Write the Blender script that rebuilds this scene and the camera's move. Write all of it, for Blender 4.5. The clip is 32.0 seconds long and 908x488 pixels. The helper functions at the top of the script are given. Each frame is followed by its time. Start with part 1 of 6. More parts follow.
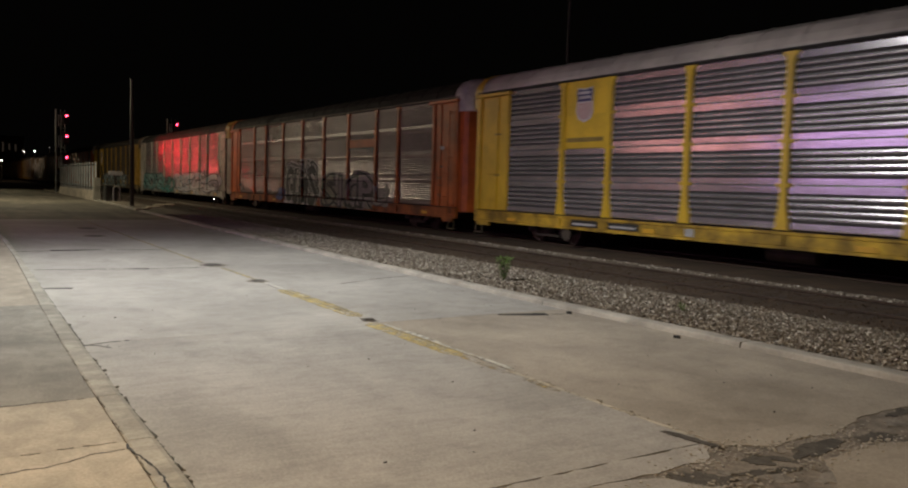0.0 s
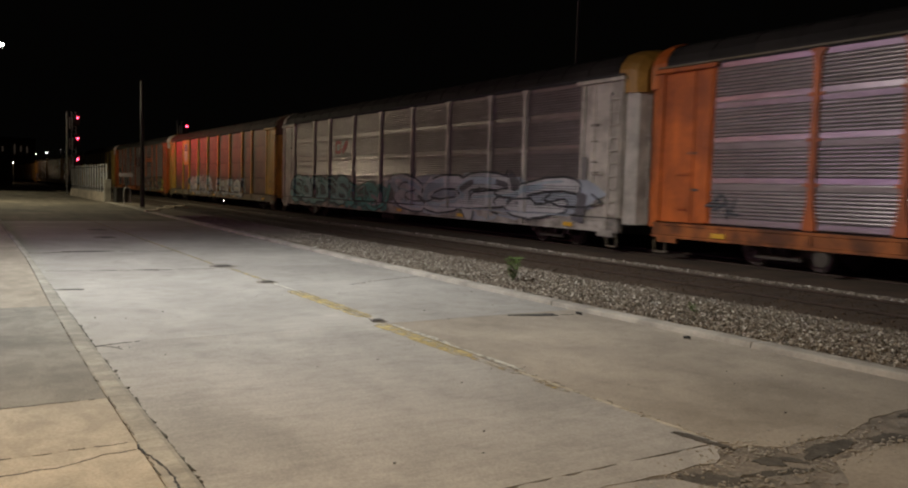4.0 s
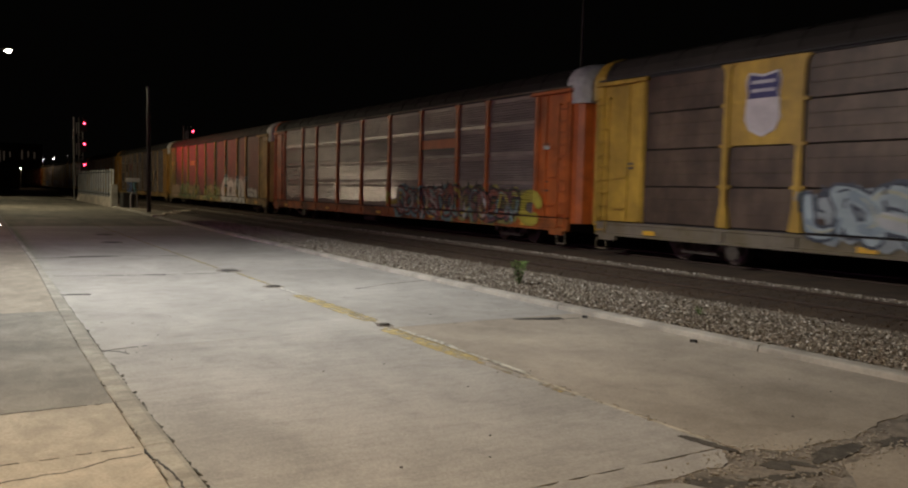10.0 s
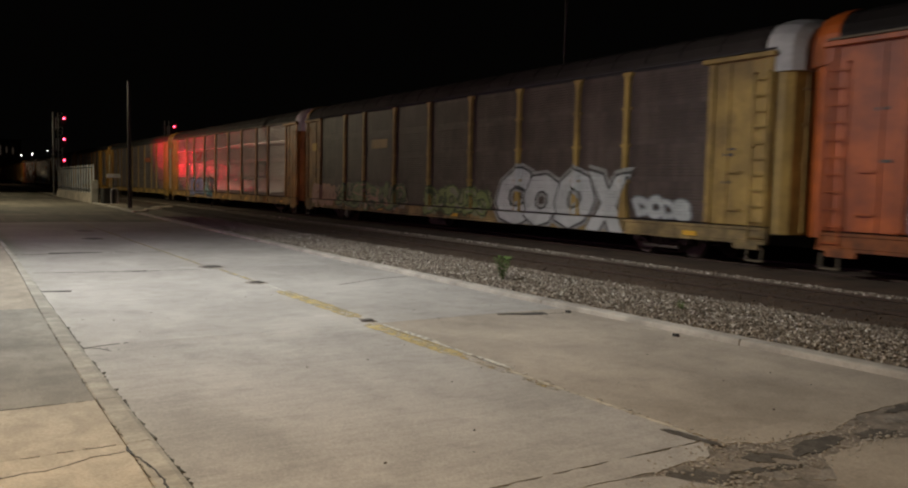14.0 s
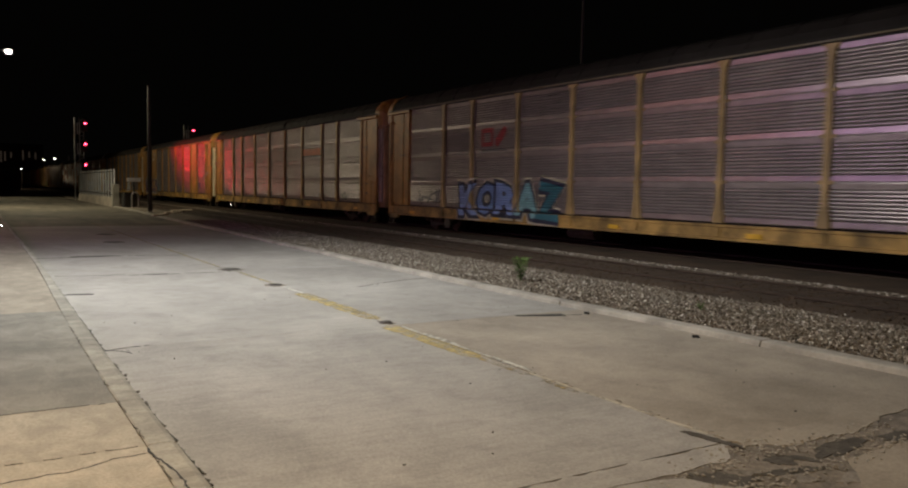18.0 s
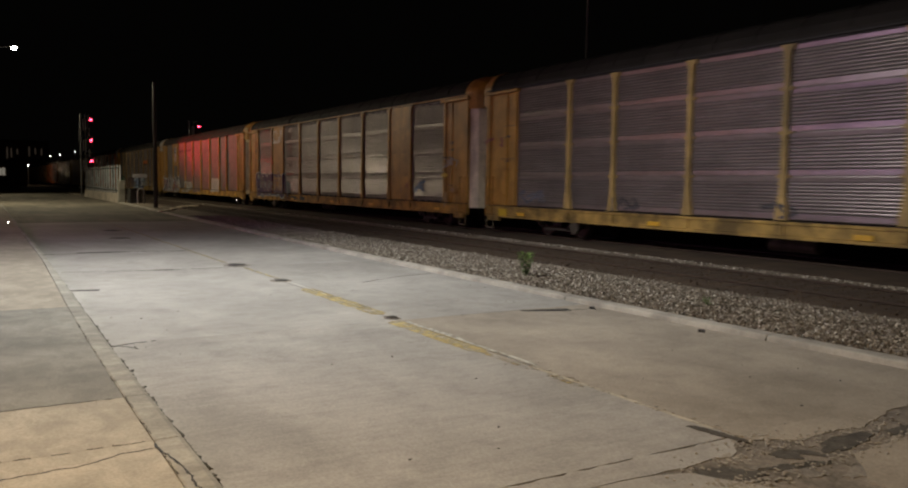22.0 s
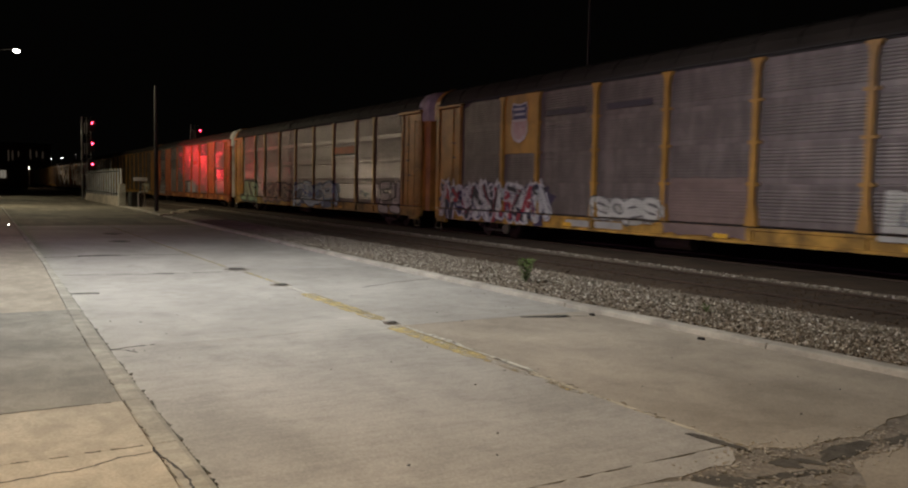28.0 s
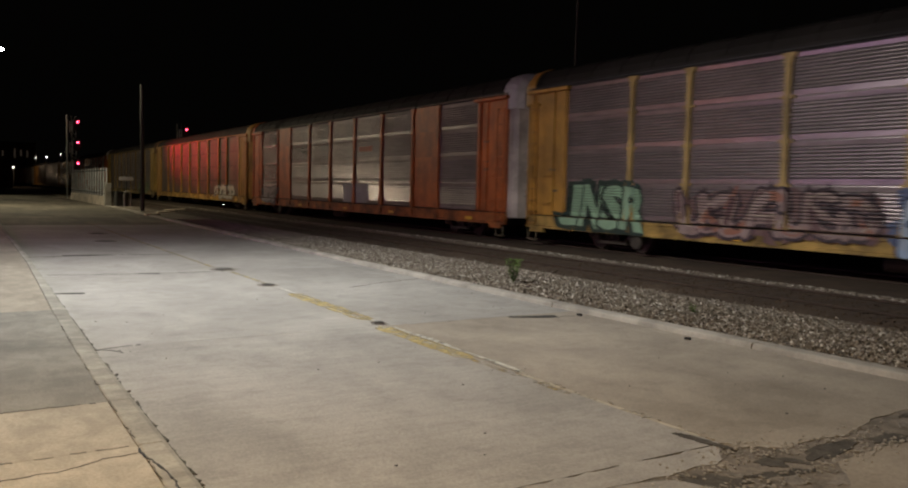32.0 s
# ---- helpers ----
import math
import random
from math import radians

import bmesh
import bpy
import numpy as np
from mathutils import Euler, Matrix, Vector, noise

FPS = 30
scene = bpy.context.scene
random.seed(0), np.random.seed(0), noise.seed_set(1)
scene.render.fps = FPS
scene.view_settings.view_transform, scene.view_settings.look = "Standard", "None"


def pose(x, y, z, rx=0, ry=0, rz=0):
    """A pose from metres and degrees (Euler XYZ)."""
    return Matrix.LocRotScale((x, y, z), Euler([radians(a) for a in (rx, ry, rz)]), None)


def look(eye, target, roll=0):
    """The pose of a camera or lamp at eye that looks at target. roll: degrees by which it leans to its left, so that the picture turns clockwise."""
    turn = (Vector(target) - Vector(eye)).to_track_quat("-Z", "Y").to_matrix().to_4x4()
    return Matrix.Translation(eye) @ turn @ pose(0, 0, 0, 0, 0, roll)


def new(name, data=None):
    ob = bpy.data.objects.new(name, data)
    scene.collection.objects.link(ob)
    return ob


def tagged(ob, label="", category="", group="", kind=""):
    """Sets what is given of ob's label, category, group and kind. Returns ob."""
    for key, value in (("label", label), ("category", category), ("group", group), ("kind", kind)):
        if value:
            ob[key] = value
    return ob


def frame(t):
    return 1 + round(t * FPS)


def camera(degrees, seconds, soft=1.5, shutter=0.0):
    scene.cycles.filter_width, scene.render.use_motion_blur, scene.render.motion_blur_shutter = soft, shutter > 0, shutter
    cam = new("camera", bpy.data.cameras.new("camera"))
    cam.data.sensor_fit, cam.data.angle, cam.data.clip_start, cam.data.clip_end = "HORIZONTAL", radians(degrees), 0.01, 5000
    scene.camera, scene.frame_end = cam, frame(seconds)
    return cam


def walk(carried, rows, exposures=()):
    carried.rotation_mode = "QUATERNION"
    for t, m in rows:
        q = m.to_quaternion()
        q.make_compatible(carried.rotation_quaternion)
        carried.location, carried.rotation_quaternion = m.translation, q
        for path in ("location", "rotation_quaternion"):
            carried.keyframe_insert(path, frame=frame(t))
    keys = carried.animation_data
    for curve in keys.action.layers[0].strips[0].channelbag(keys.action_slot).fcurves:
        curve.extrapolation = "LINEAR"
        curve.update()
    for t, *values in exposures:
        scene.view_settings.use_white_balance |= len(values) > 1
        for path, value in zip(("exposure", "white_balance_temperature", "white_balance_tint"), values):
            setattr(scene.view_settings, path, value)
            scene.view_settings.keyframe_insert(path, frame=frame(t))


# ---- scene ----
EYE = Vector((0.0, 0.0, 1.87))


def aim(yaw, down, lean):
    """A camera pose at EYE: yaw from the track's far end towards the train, degrees below level, lean to the left."""
    a, d = radians(yaw), radians(down)
    way = Vector((-math.cos(a) * math.cos(d), math.sin(a) * math.cos(d), -math.sin(d)))
    return look(EYE, EYE + way, lean)


cam = camera(59.35, 32.0, soft=2.1, shutter=0.5)
walk(cam, [
    (0.0, aim(32.55, 4.08, 1.78)),
    (0.5, aim(32.47, 3.90, 1.80)),
    (1.0, aim(32.39, 3.77, 1.95)),
    (1.5, aim(32.39, 3.90, 1.91)),
    (2.0, aim(32.41, 4.08, 1.58)),
    (2.5, aim(32.35, 4.11, 1.50)),
    (3.0, aim(32.18, 4.12, 1.41)),
    (3.5, aim(32.01, 4.06, 1.48)),
    (5.5, aim(31.76, 4.09, 1.86)),
    (6.0, aim(31.78, 4.02, 1.86)),
    (6.5, aim(31.84, 3.90, 1.84)),
    (7.0, aim(31.88, 3.79, 1.83)),
    (7.5, aim(31.90, 3.70, 1.89)),
    (8.0, aim(31.87, 3.67, 1.90)),
    (8.5, aim(31.79, 3.68, 1.83)),
    (9.0, aim(31.67, 3.73, 1.68)),
    (9.5, aim(31.55, 3.74, 1.60)),
    (10.0, aim(31.48, 3.78, 1.41)),
    (10.5, aim(31.49, 3.76, 1.35)),
    (11.0, aim(31.61, 3.76, 1.24)),
    (11.5, aim(31.77, 3.75, 1.18)),
    (12.0, aim(32.01, 3.78, 1.16)),
    (12.5, aim(32.23, 3.83, 1.18)),
    (13.0, aim(32.49, 3.92, 1.26)),
    (13.5, aim(32.64, 4.01, 1.36)),
    (14.0, aim(32.66, 4.08, 1.35)),
    (14.5, aim(32.59, 4.07, 1.39)),
    (16.5, aim(31.83, 3.62, 1.73)),
    (17.0, aim(31.55, 3.56, 1.56)),
    (17.5, aim(31.39, 3.74, 1.24)),
    (18.0, aim(31.38, 3.98, 0.98)),
    (18.5, aim(31.29, 3.99, 0.89)),
    (19.0, aim(31.22, 3.93, 0.74)),
    (19.5, aim(31.12, 3.89, 0.62)),
    (20.0, aim(31.07, 3.88, 0.47)),
    (20.5, aim(31.09, 3.95, 0.16)),
    (21.0, aim(31.07, 4.06, 0.26)),
    (21.5, aim(31.05, 4.20, 0.53)),
    (22.0, aim(31.01, 4.34, 0.80)),
    (22.5, aim(30.91, 4.49, 0.85)),
    (23.0, aim(30.75, 4.67, 0.80)),
    (23.5, aim(30.53, 4.77, 0.85)),
    (24.0, aim(30.36, 4.81, 0.83)),
    (24.5, aim(30.26, 4.75, 0.82)),
    (25.0, aim(30.22, 4.63, 0.74)),
    (25.5, aim(30.22, 4.50, 0.78)),
    (27.5, aim(30.81, 3.94, 1.25)),
    (28.0, aim(30.99, 3.93, 1.21)),
    (28.5, aim(31.24, 3.80, 1.39)),
    (29.0, aim(31.40, 3.69, 1.53)),
    (29.5, aim(31.54, 3.64, 1.60)),
    (30.0, aim(31.68, 3.63, 1.67)),
    (30.5, aim(31.73, 3.87, 1.48)),
    (31.0, aim(31.80, 3.98, 1.20)),
    (31.5, aim(31.93, 3.95, 1.34)),
    (32.0, aim(31.87, 3.90, 1.34)),
])

# ---- world and lights ----
world = bpy.data.worlds.new("night")
scene.world = world
world.use_nodes = True
wn = world.node_tree.nodes
wn["Background"].inputs["Color"].default_value = (0.30, 0.27, 0.24, 1)
wn["Background"].inputs["Strength"].default_value = 0.003
scene.view_settings.exposure = 0.0


def lamp(name, kind, m, watts, colour, size=0.3, spot=150.0, blend=0.6):
    data = bpy.data.lights.new(name, kind)
    data.energy, data.color = watts, colour
    if kind == "AREA":
        data.shape, data.size = "DISK", size
    else:
        data.shadow_soft_size = size
    if kind == "SPOT":
        data.spot_size, data.spot_blend = radians(spot), blend
    ob = new(name, data)
    ob.matrix_basis = m
    return ob


WARM = (1.0, 0.90, 0.62)
lamp("street_light_far", "SPOT", look((-63.0, 2.55, 10.45), (-60.0, 8.5, 0)), 3300, WARM, 0.2, 176, 0.35)
lamp("street_light_near", "SPOT", look((-15.0, 1.9, 9.0), (-13.8, 4.7, 0)), 4900, (0.965, 0.965, 0.93), 0.25, 143, 0.8)
# added lamp outside the view, brightens the far cars, fence and road
lamp("street_light_beyond", "SPOT", look((-98.0, -1.4, 10.4), (-90.0, 7.0, 0)), 2200, WARM, 0.2, 165, 0.5)
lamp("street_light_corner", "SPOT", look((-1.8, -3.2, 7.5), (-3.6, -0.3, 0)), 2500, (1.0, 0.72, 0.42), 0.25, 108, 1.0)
lamp("yard_glow", "POINT", pose(-216, 10.9, 6.0), 300, (1.0, 0.72, 0.45), 0.3)


# ---- materials ----
def mat(name, base, rough=0.6, metal=0.0, grain=0.15, scale=18.0, bump=0.0, stain=0.25, big=0.7, spec=0.5, tint=None):
    """A principled material with fine grain, broad stains and a little relief, in metres of the thing's own space."""
    m = bpy.data.materials.new(name)
    m.use_nodes = True
    nt = m.node_tree
    n, l = nt.nodes, nt.links
    b = n["Principled BSDF"]
    b.inputs["Roughness"].default_value, b.inputs["Metallic"].default_value = rough, metal
    b.inputs["Specular IOR Level"].default_value = spec
    co = n.new("ShaderNodeTexCoord")
    fine, broad = n.new("ShaderNodeTexNoise"), n.new("ShaderNodeTexNoise")
    fine.inputs["Scale"].default_value, fine.inputs["Detail"].default_value = scale, 6
    broad.inputs["Scale"].default_value, broad.inputs["Detail"].default_value = big, 5
    broad.inputs["Roughness"].default_value = 0.6
    info, shift = n.new("ShaderNodeObjectInfo"), n.new("ShaderNodeVectorMath")
    shift.operation = "MULTIPLY_ADD"
    l.new(info.outputs["Random"], shift.inputs[0])
    shift.inputs[1].default_value = (37.0, 53.0, 29.0)
    l.new(co.outputs["Object"], shift.inputs[2])
    for t in (fine, broad):
        l.new(shift.outputs[0], t.inputs["Vector"])
    tone = n.new("ShaderNodeMath")
    tone.operation = "MULTIPLY_ADD"
    l.new(fine.outputs["Fac"], tone.inputs[0])
    tone.inputs[1].default_value, tone.inputs[2].default_value = grain * 2, 1 - grain
    wide = n.new("ShaderNodeMapRange")
    wide.inputs["From Min"].default_value, wide.inputs["From Max"].default_value = 0.35, 0.65
    wide.inputs["To Min"].default_value, wide.inputs["To Max"].default_value = 1 - stain, 1 + stain * 0.35
    l.new(broad.outputs["Fac"], wide.inputs["Value"])
    both = n.new("ShaderNodeMath")
    both.operation = "MULTIPLY"
    l.new(tone.outputs[0], both.inputs[0])
    l.new(wide.outputs[0], both.inputs[1])
    mix = n.new("ShaderNodeMix")
    mix.data_type, mix.blend_type = "RGBA", "MULTIPLY"
    mix.inputs["Factor"].default_value = 1
    mix.inputs["A"].default_value = (*base, 1)
    if tint:
        shade = n.new("ShaderNodeMix")
        shade.data_type = "RGBA"
        shade.inputs["A"].default_value, shade.inputs["B"].default_value = (*tint, 1), (*base, 1)
        l.new(wide.outputs[0], shade.inputs["Factor"])
        l.new(shade.outputs["Result"], mix.inputs["A"])
    l.new(both.outputs[0], mix.inputs["B"])
    l.new(mix.outputs["Result"], b.inputs["Base Color"])
    if bump:
        bp = n.new("ShaderNodeBump")
        bp.inputs["Strength"].default_value, bp.inputs["Distance"].default_value = bump, 0.01
        l.new(fine.outputs["Fac"], bp.inputs["Height"])
        l.new(bp.outputs["Normal"], b.inputs["Normal"])
    return m


def streaked(m, scale=(0.25, 2.2, 1.0), amount=0.22, lo=0.42, hi=0.62, own=False):
    """Adds soft streaks and scuffs to a material's colour, in the world's space or the thing's own."""
    nt = m.node_tree
    n, l = nt.nodes, nt.links
    b = n["Principled BSDF"]
    src = b.inputs["Base Color"].links[0].from_socket
    geo, mp, tx, rg, mx = (n.new("ShaderNode" + k) for k in ("NewGeometry", "Mapping", "TexNoise", "MapRange", "Mix"))
    mp.inputs["Scale"].default_value = scale
    tx.inputs["Scale"].default_value, tx.inputs["Detail"].default_value, tx.inputs["Roughness"].default_value = 1.6, 7, 0.62
    tx.inputs["Distortion"].default_value = 0.6
    rg.inputs["From Min"].default_value, rg.inputs["From Max"].default_value = lo, hi
    rg.inputs["To Min"].default_value, rg.inputs["To Max"].default_value = 1 - amount, 1 + amount * 0.4
    mx.data_type, mx.blend_type = "RGBA", "MULTIPLY"
    mx.inputs["Factor"].default_value = 1
    co = n.new("ShaderNodeTexCoord")
    l.new(co.outputs["Object"] if own else geo.outputs["Position"], mp.inputs["Vector"])
    if own:
        info = n.new("ShaderNodeObjectInfo")
        l.new(info.outputs["Random"], mp.inputs["Location"])
    l.new(mp.outputs["Vector"], tx.inputs["Vector"])
    l.new(tx.outputs["Fac"], rg.inputs["Value"])
    l.new(src, mx.inputs["A"])
    l.new(rg.outputs[0], mx.inputs["B"])
    l.new(mx.outputs["Result"], b.inputs["Base Color"])


def toned(m, lo, hi):
    """Piece by piece, a slightly different tone."""
    n, l = m.node_tree.nodes, m.node_tree.links
    b = n["Principled BSDF"]
    src = b.inputs["Base Color"].links[0].from_socket
    info, rg, mx = (n.new("ShaderNode" + k) for k in ("ObjectInfo", "MapRange", "Mix"))
    rg.inputs["To Min"].default_value, rg.inputs["To Max"].default_value = lo, hi
    mx.data_type, mx.blend_type = "RGBA", "MULTIPLY"
    mx.inputs["Factor"].default_value = 1
    l.new(info.outputs["Random"], rg.inputs["Value"])
    l.new(src, mx.inputs["A"])
    l.new(rg.outputs[0], mx.inputs["B"])
    l.new(mx.outputs["Result"], b.inputs["Base Color"])


def glow(name, colour, strength):
    m = bpy.data.materials.new(name)
    m.use_nodes = True
    b = m.node_tree.nodes["Principled BSDF"]
    b.inputs["Base Color"].default_value = (0.05, 0.05, 0.05, 1)
    b.inputs["Emission Color"].default_value, b.inputs["Emission Strength"].default_value = (*colour, 1), strength
    return m


M = {
    "concrete": mat("road_concrete", (0.385, 0.365, 0.335), 0.85, 0, 0.36, 48, 0.6, 0.16, 0.3, tint=(0.345, 0.315, 0.275)),
    # darker, browner, mottled concrete for the slabs beyond x = -37.5
    "concrete_far": mat("road_dark_mottled_concrete", (0.225, 0.195, 0.15), 0.88, 0, 0.4, 30, 0.6, 0.4, 0.25, tint=(0.15, 0.13, 0.10)),
    # browner concrete for the far lane's last slabs and the corner
    "concrete_brown": mat("road_concrete_brown", (0.37, 0.324, 0.266), 0.87, 0, 0.36, 48, 0.6, 0.2, 0.5, tint=(0.315, 0.265, 0.205)),
    "sidewalk": mat("sidewalk_concrete", (0.44, 0.395, 0.315), 0.88, 0, 0.34, 50, 0.5, 0.16, 0.8),
    # the sidewalk's buff, coloured darker to offset the lamp above the far slabs
    "sidewalk_far": mat("sidewalk_darkened_concrete", (0.335, 0.295, 0.235), 0.88, 0, 0.34, 50, 0.5, 0.2, 0.8),
    # greyer, darker concrete for the slabs from -11.9 to -6.72
    "sidewalk_old": mat("sidewalk_grey_concrete", (0.262, 0.248, 0.212), 0.9, 0, 0.36, 46, 0.5, 0.24, 0.7, tint=(0.17, 0.16, 0.145)),
    "kerb_near": mat("street_kerb_concrete", (0.355, 0.335, 0.285), 0.87, 0, 0.34, 34, 0.5, 0.3, 1.3),
    "joint_filler": mat("joint_filler", (0.52, 0.46, 0.36), 0.9, 0, 0.35, 40, 0.3, 0.3, 3.0),
    "gutter": mat("gutter_dirt", (0.055, 0.048, 0.036), 0.95, 0, 0.4, 40, 0.5, 0.4, 6.0, tint=(0.05, 0.06, 0.03)),
    "kerb": mat("kerb_concrete", (0.44, 0.405, 0.35), 0.85, 0, 0.2, 30, 0.3, 0.35, 1.6),
    "asphalt": mat("patched_asphalt", (0.225, 0.195, 0.162), 0.9, 0, 0.55, 38, 1.0, 0.5, 5.0),
    "asphalt_dark": mat("dark_asphalt", (0.09, 0.08, 0.068), 0.9, 0, 0.55, 38, 1.0, 0.5, 6.0),
    "asphalt_pale": mat("pale_asphalt", (0.25, 0.225, 0.195), 0.9, 0, 0.55, 38, 1.0, 0.5, 5.0),
    "tar": mat("tar_joint", (0.03, 0.028, 0.026), 0.8, 0, 0.3, 50, 0.3, 0.4, 4),
    "yellow_line": mat("worn_yellow_paint", (0.60, 0.475, 0.19), 0.85, 0, 0.3, 50, 0.1, 0.3, 2.5),
    "faint_yellow": mat("faint_yellow_paint", (0.50, 0.37, 0.14), 0.85, 0, 0.3, 50, 0.1, 0.3, 2.5),
    "white_line": mat("worn_white_paint", (0.75, 0.72, 0.64), 0.85, 0, 0.3, 50, 0.1, 0.3, 3.0),
    "soil": mat("dark_soil", (0.075, 0.06, 0.045), 0.95, 0, 0.4, 20, 0.5, 0.4, 0.6),
    "gravel_bed": mat("gravel_bed", (0.23, 0.19, 0.145), 0.95, 0, 0.6, 40, 0.9, 0.4, 1.5),
    "rusty_bed": mat("rusty_track_bed", (0.078, 0.050, 0.030), 0.95, 0, 0.45, 35, 0.7, 0.4, 1.0),
    "sleeper": mat("old_timber_sleeper", (0.064, 0.042, 0.027), 0.9, 0, 0.35, 25, 0.5, 0.3, 2.0),
    "rail": mat("rusty_rail", (0.065, 0.040, 0.026), 0.75, 0.1, 0.3, 30, 0.2, 0.3, 2.0),
    "rail_top": mat("worn_rail_head", (0.075, 0.055, 0.04), 0.65, 0.5, 0.2, 30, 0, 0.2, 2.0),
    "iron": mat("cast_iron_cover", (0.17, 0.16, 0.15), 0.6, 0.7, 0.3, 30, 0.3, 0.3, 4),
    "steel_dark": mat("dark_steel", (0.05, 0.048, 0.045), 0.6, 0.5, 0.3, 14, 0.2, 0.3, 1.0),
    "truck_iron": mat("grimy_cast_truck", (0.085, 0.068, 0.052), 0.75, 0.1, 0.4, 14, 0.3, 0.4, 2.0),
    "wheel_steel": mat("wheel_steel", (0.085, 0.065, 0.052), 0.6, 0.5, 0.3, 14, 0.1, 0.3, 2.0),
    "galvanised": mat("galvanised_post", (0.42, 0.42, 0.41), 0.5, 0.6, 0.15, 20, 0.05, 0.2, 1.5),
    "pole": mat("dark_pole", (0.075, 0.07, 0.065), 0.6, 0.2, 0.2, 14, 0.1, 0.2, 1.5),
    "plant": mat("weed_leaf", (0.13, 0.22, 0.05), 0.6, 0, 0.3, 60, 0.0, 0.3, 8),
    "brick_wall": mat("far_wall", (0.22, 0.15, 0.11), 0.9, 0, 0.3, 10, 0.3, 0.3, 0.5),
    "night_trees": mat("dark_treeline", (0.03, 0.035, 0.02), 0.9, 0, 0.4, 2, 0.0, 0.4, 0.2),
    "black_paint": mat("black_paint", (0.02, 0.02, 0.022), 0.6, 0, 0.2, 30, 0, 0.2, 3),
    "white_paint": mat("white_spray_paint", (0.62, 0.62, 0.62), 0.6, 0, 0.15, 20, 0, 0.25, 1.2),
    "red_signal": glow("red_signal_lens", (1.0, 0.035, 0.08), 22),
    "far_white": glow("far_lamp_lens", (1.0, 0.93, 0.8), 14),
    "lamp_lens": glow("street_lamp_lens", (1.0, 0.92, 0.78), 40),
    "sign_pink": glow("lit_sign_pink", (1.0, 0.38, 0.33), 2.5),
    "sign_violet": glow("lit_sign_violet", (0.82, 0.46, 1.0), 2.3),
    "parapet": mat("parapet_concrete", (0.56, 0.48, 0.39), 0.88, 0, 0.25, 22, 0.4, 0.35, 1.2),
    "pale_concrete": mat("pale_concrete", (0.78, 0.66, 0.52), 0.85, 0, 0.2, 30, 0.3, 0.25, 2.0),
    "shop_window": glow("lit_shop_window", (1.0, 0.9, 0.72), 0.16),
    "dim_window": glow("dim_far_window", (1.0, 0.75, 0.55), 0.022),
    "tail_red": glow("far_red_lamp", (1.0, 0.1, 0.06), 0.5),
    "reflector": mat("amber_reflector", (0.75, 0.42, 0.04), 0.35, 0, 0.1, 30, 0, 0.1, 3),
}




def worn_through(m, scale=9.0, lo=0.42, hi=0.58):
    """Paint that has worn off in flakes, so that the ground shows."""
    nt = m.node_tree
    n, l = nt.nodes, nt.links
    geo, tx, rg = (n.new("ShaderNode" + k) for k in ("NewGeometry", "TexNoise", "MapRange"))
    tx.inputs["Scale"].default_value, tx.inputs["Detail"].default_value, tx.inputs["Roughness"].default_value = scale, 8, 0.7
    rg.inputs["From Min"].default_value, rg.inputs["From Max"].default_value = lo, hi
    l.new(geo.outputs["Position"], tx.inputs["Vector"])
    l.new(tx.outputs["Fac"], rg.inputs["Value"])
    l.new(rg.outputs[0], n["Principled BSDF"].inputs["Alpha"])


worn_through(M["yellow_line"], 5.0, 0.36, 0.66)
worn_through(M["faint_yellow"], 6.0, 0.46, 0.72)
worn_through(M["white_line"], 9.0, 0.36, 0.56)
streaked(M["concrete"], (0.28, 0.42, 1.0), 0.17, 0.36, 0.66)
streaked(M["concrete"], (9.0, 0.9, 1.0), 0.09, 0.36, 0.64)
streaked(M["concrete"], (2.2, 1.6, 1.0), 0.13, 0.30, 0.52)
streaked(M["concrete_far"], (0.12, 0.9, 1.0), 0.35, 0.36, 0.64)
streaked(M["concrete_brown"], (0.5, 0.7, 1.0), 0.17, 0.36, 0.66)
streaked(M["concrete_brown"], (2.2, 1.6, 1.0), 0.12, 0.30, 0.52)
for key in ("sidewalk", "sidewalk_old", "sidewalk_far"):
    streaked(M[key], (1.8, 2.4, 1.0), 0.16)
streaked(M["kerb_near"], (2.5, 1.0, 1.0), 0.22)
toned(M["kerb_near"], 0.9, 1.06)
toned(M["sidewalk"], 0.94, 1.05)
toned(M["sidewalk_old"], 0.92, 1.08)
worn_through(M["joint_filler"], 7.0, 0.30, 0.5)
toned(M["concrete"], 0.93, 1.05)
toned(M["kerb"], 0.9, 1.05)


# ---- building blocks ----
def part(name, bm, material, parent=None, label="", m=None):
    """One mesh object from a bmesh (or a ready mesh), under its thing."""
    if isinstance(bm, bmesh.types.BMesh):
        me = bpy.data.meshes.new(name)
        bm.to_mesh(me)
        bm.free()
    else:
        me = bm
    if material and not me.materials:
        for one in (material if isinstance(material, (list, tuple)) else [material]):
            me.materials.append(one)
    ob = new(name, me)
    if parent:
        ob.parent = parent
    if m is not None:
        ob.matrix_basis = m
    return tagged(ob, label)


def thing(name, m, label, category, group="", kind=""):
    ob = new(name)
    ob.matrix_basis = m
    return tagged(ob, label, category, group, kind)


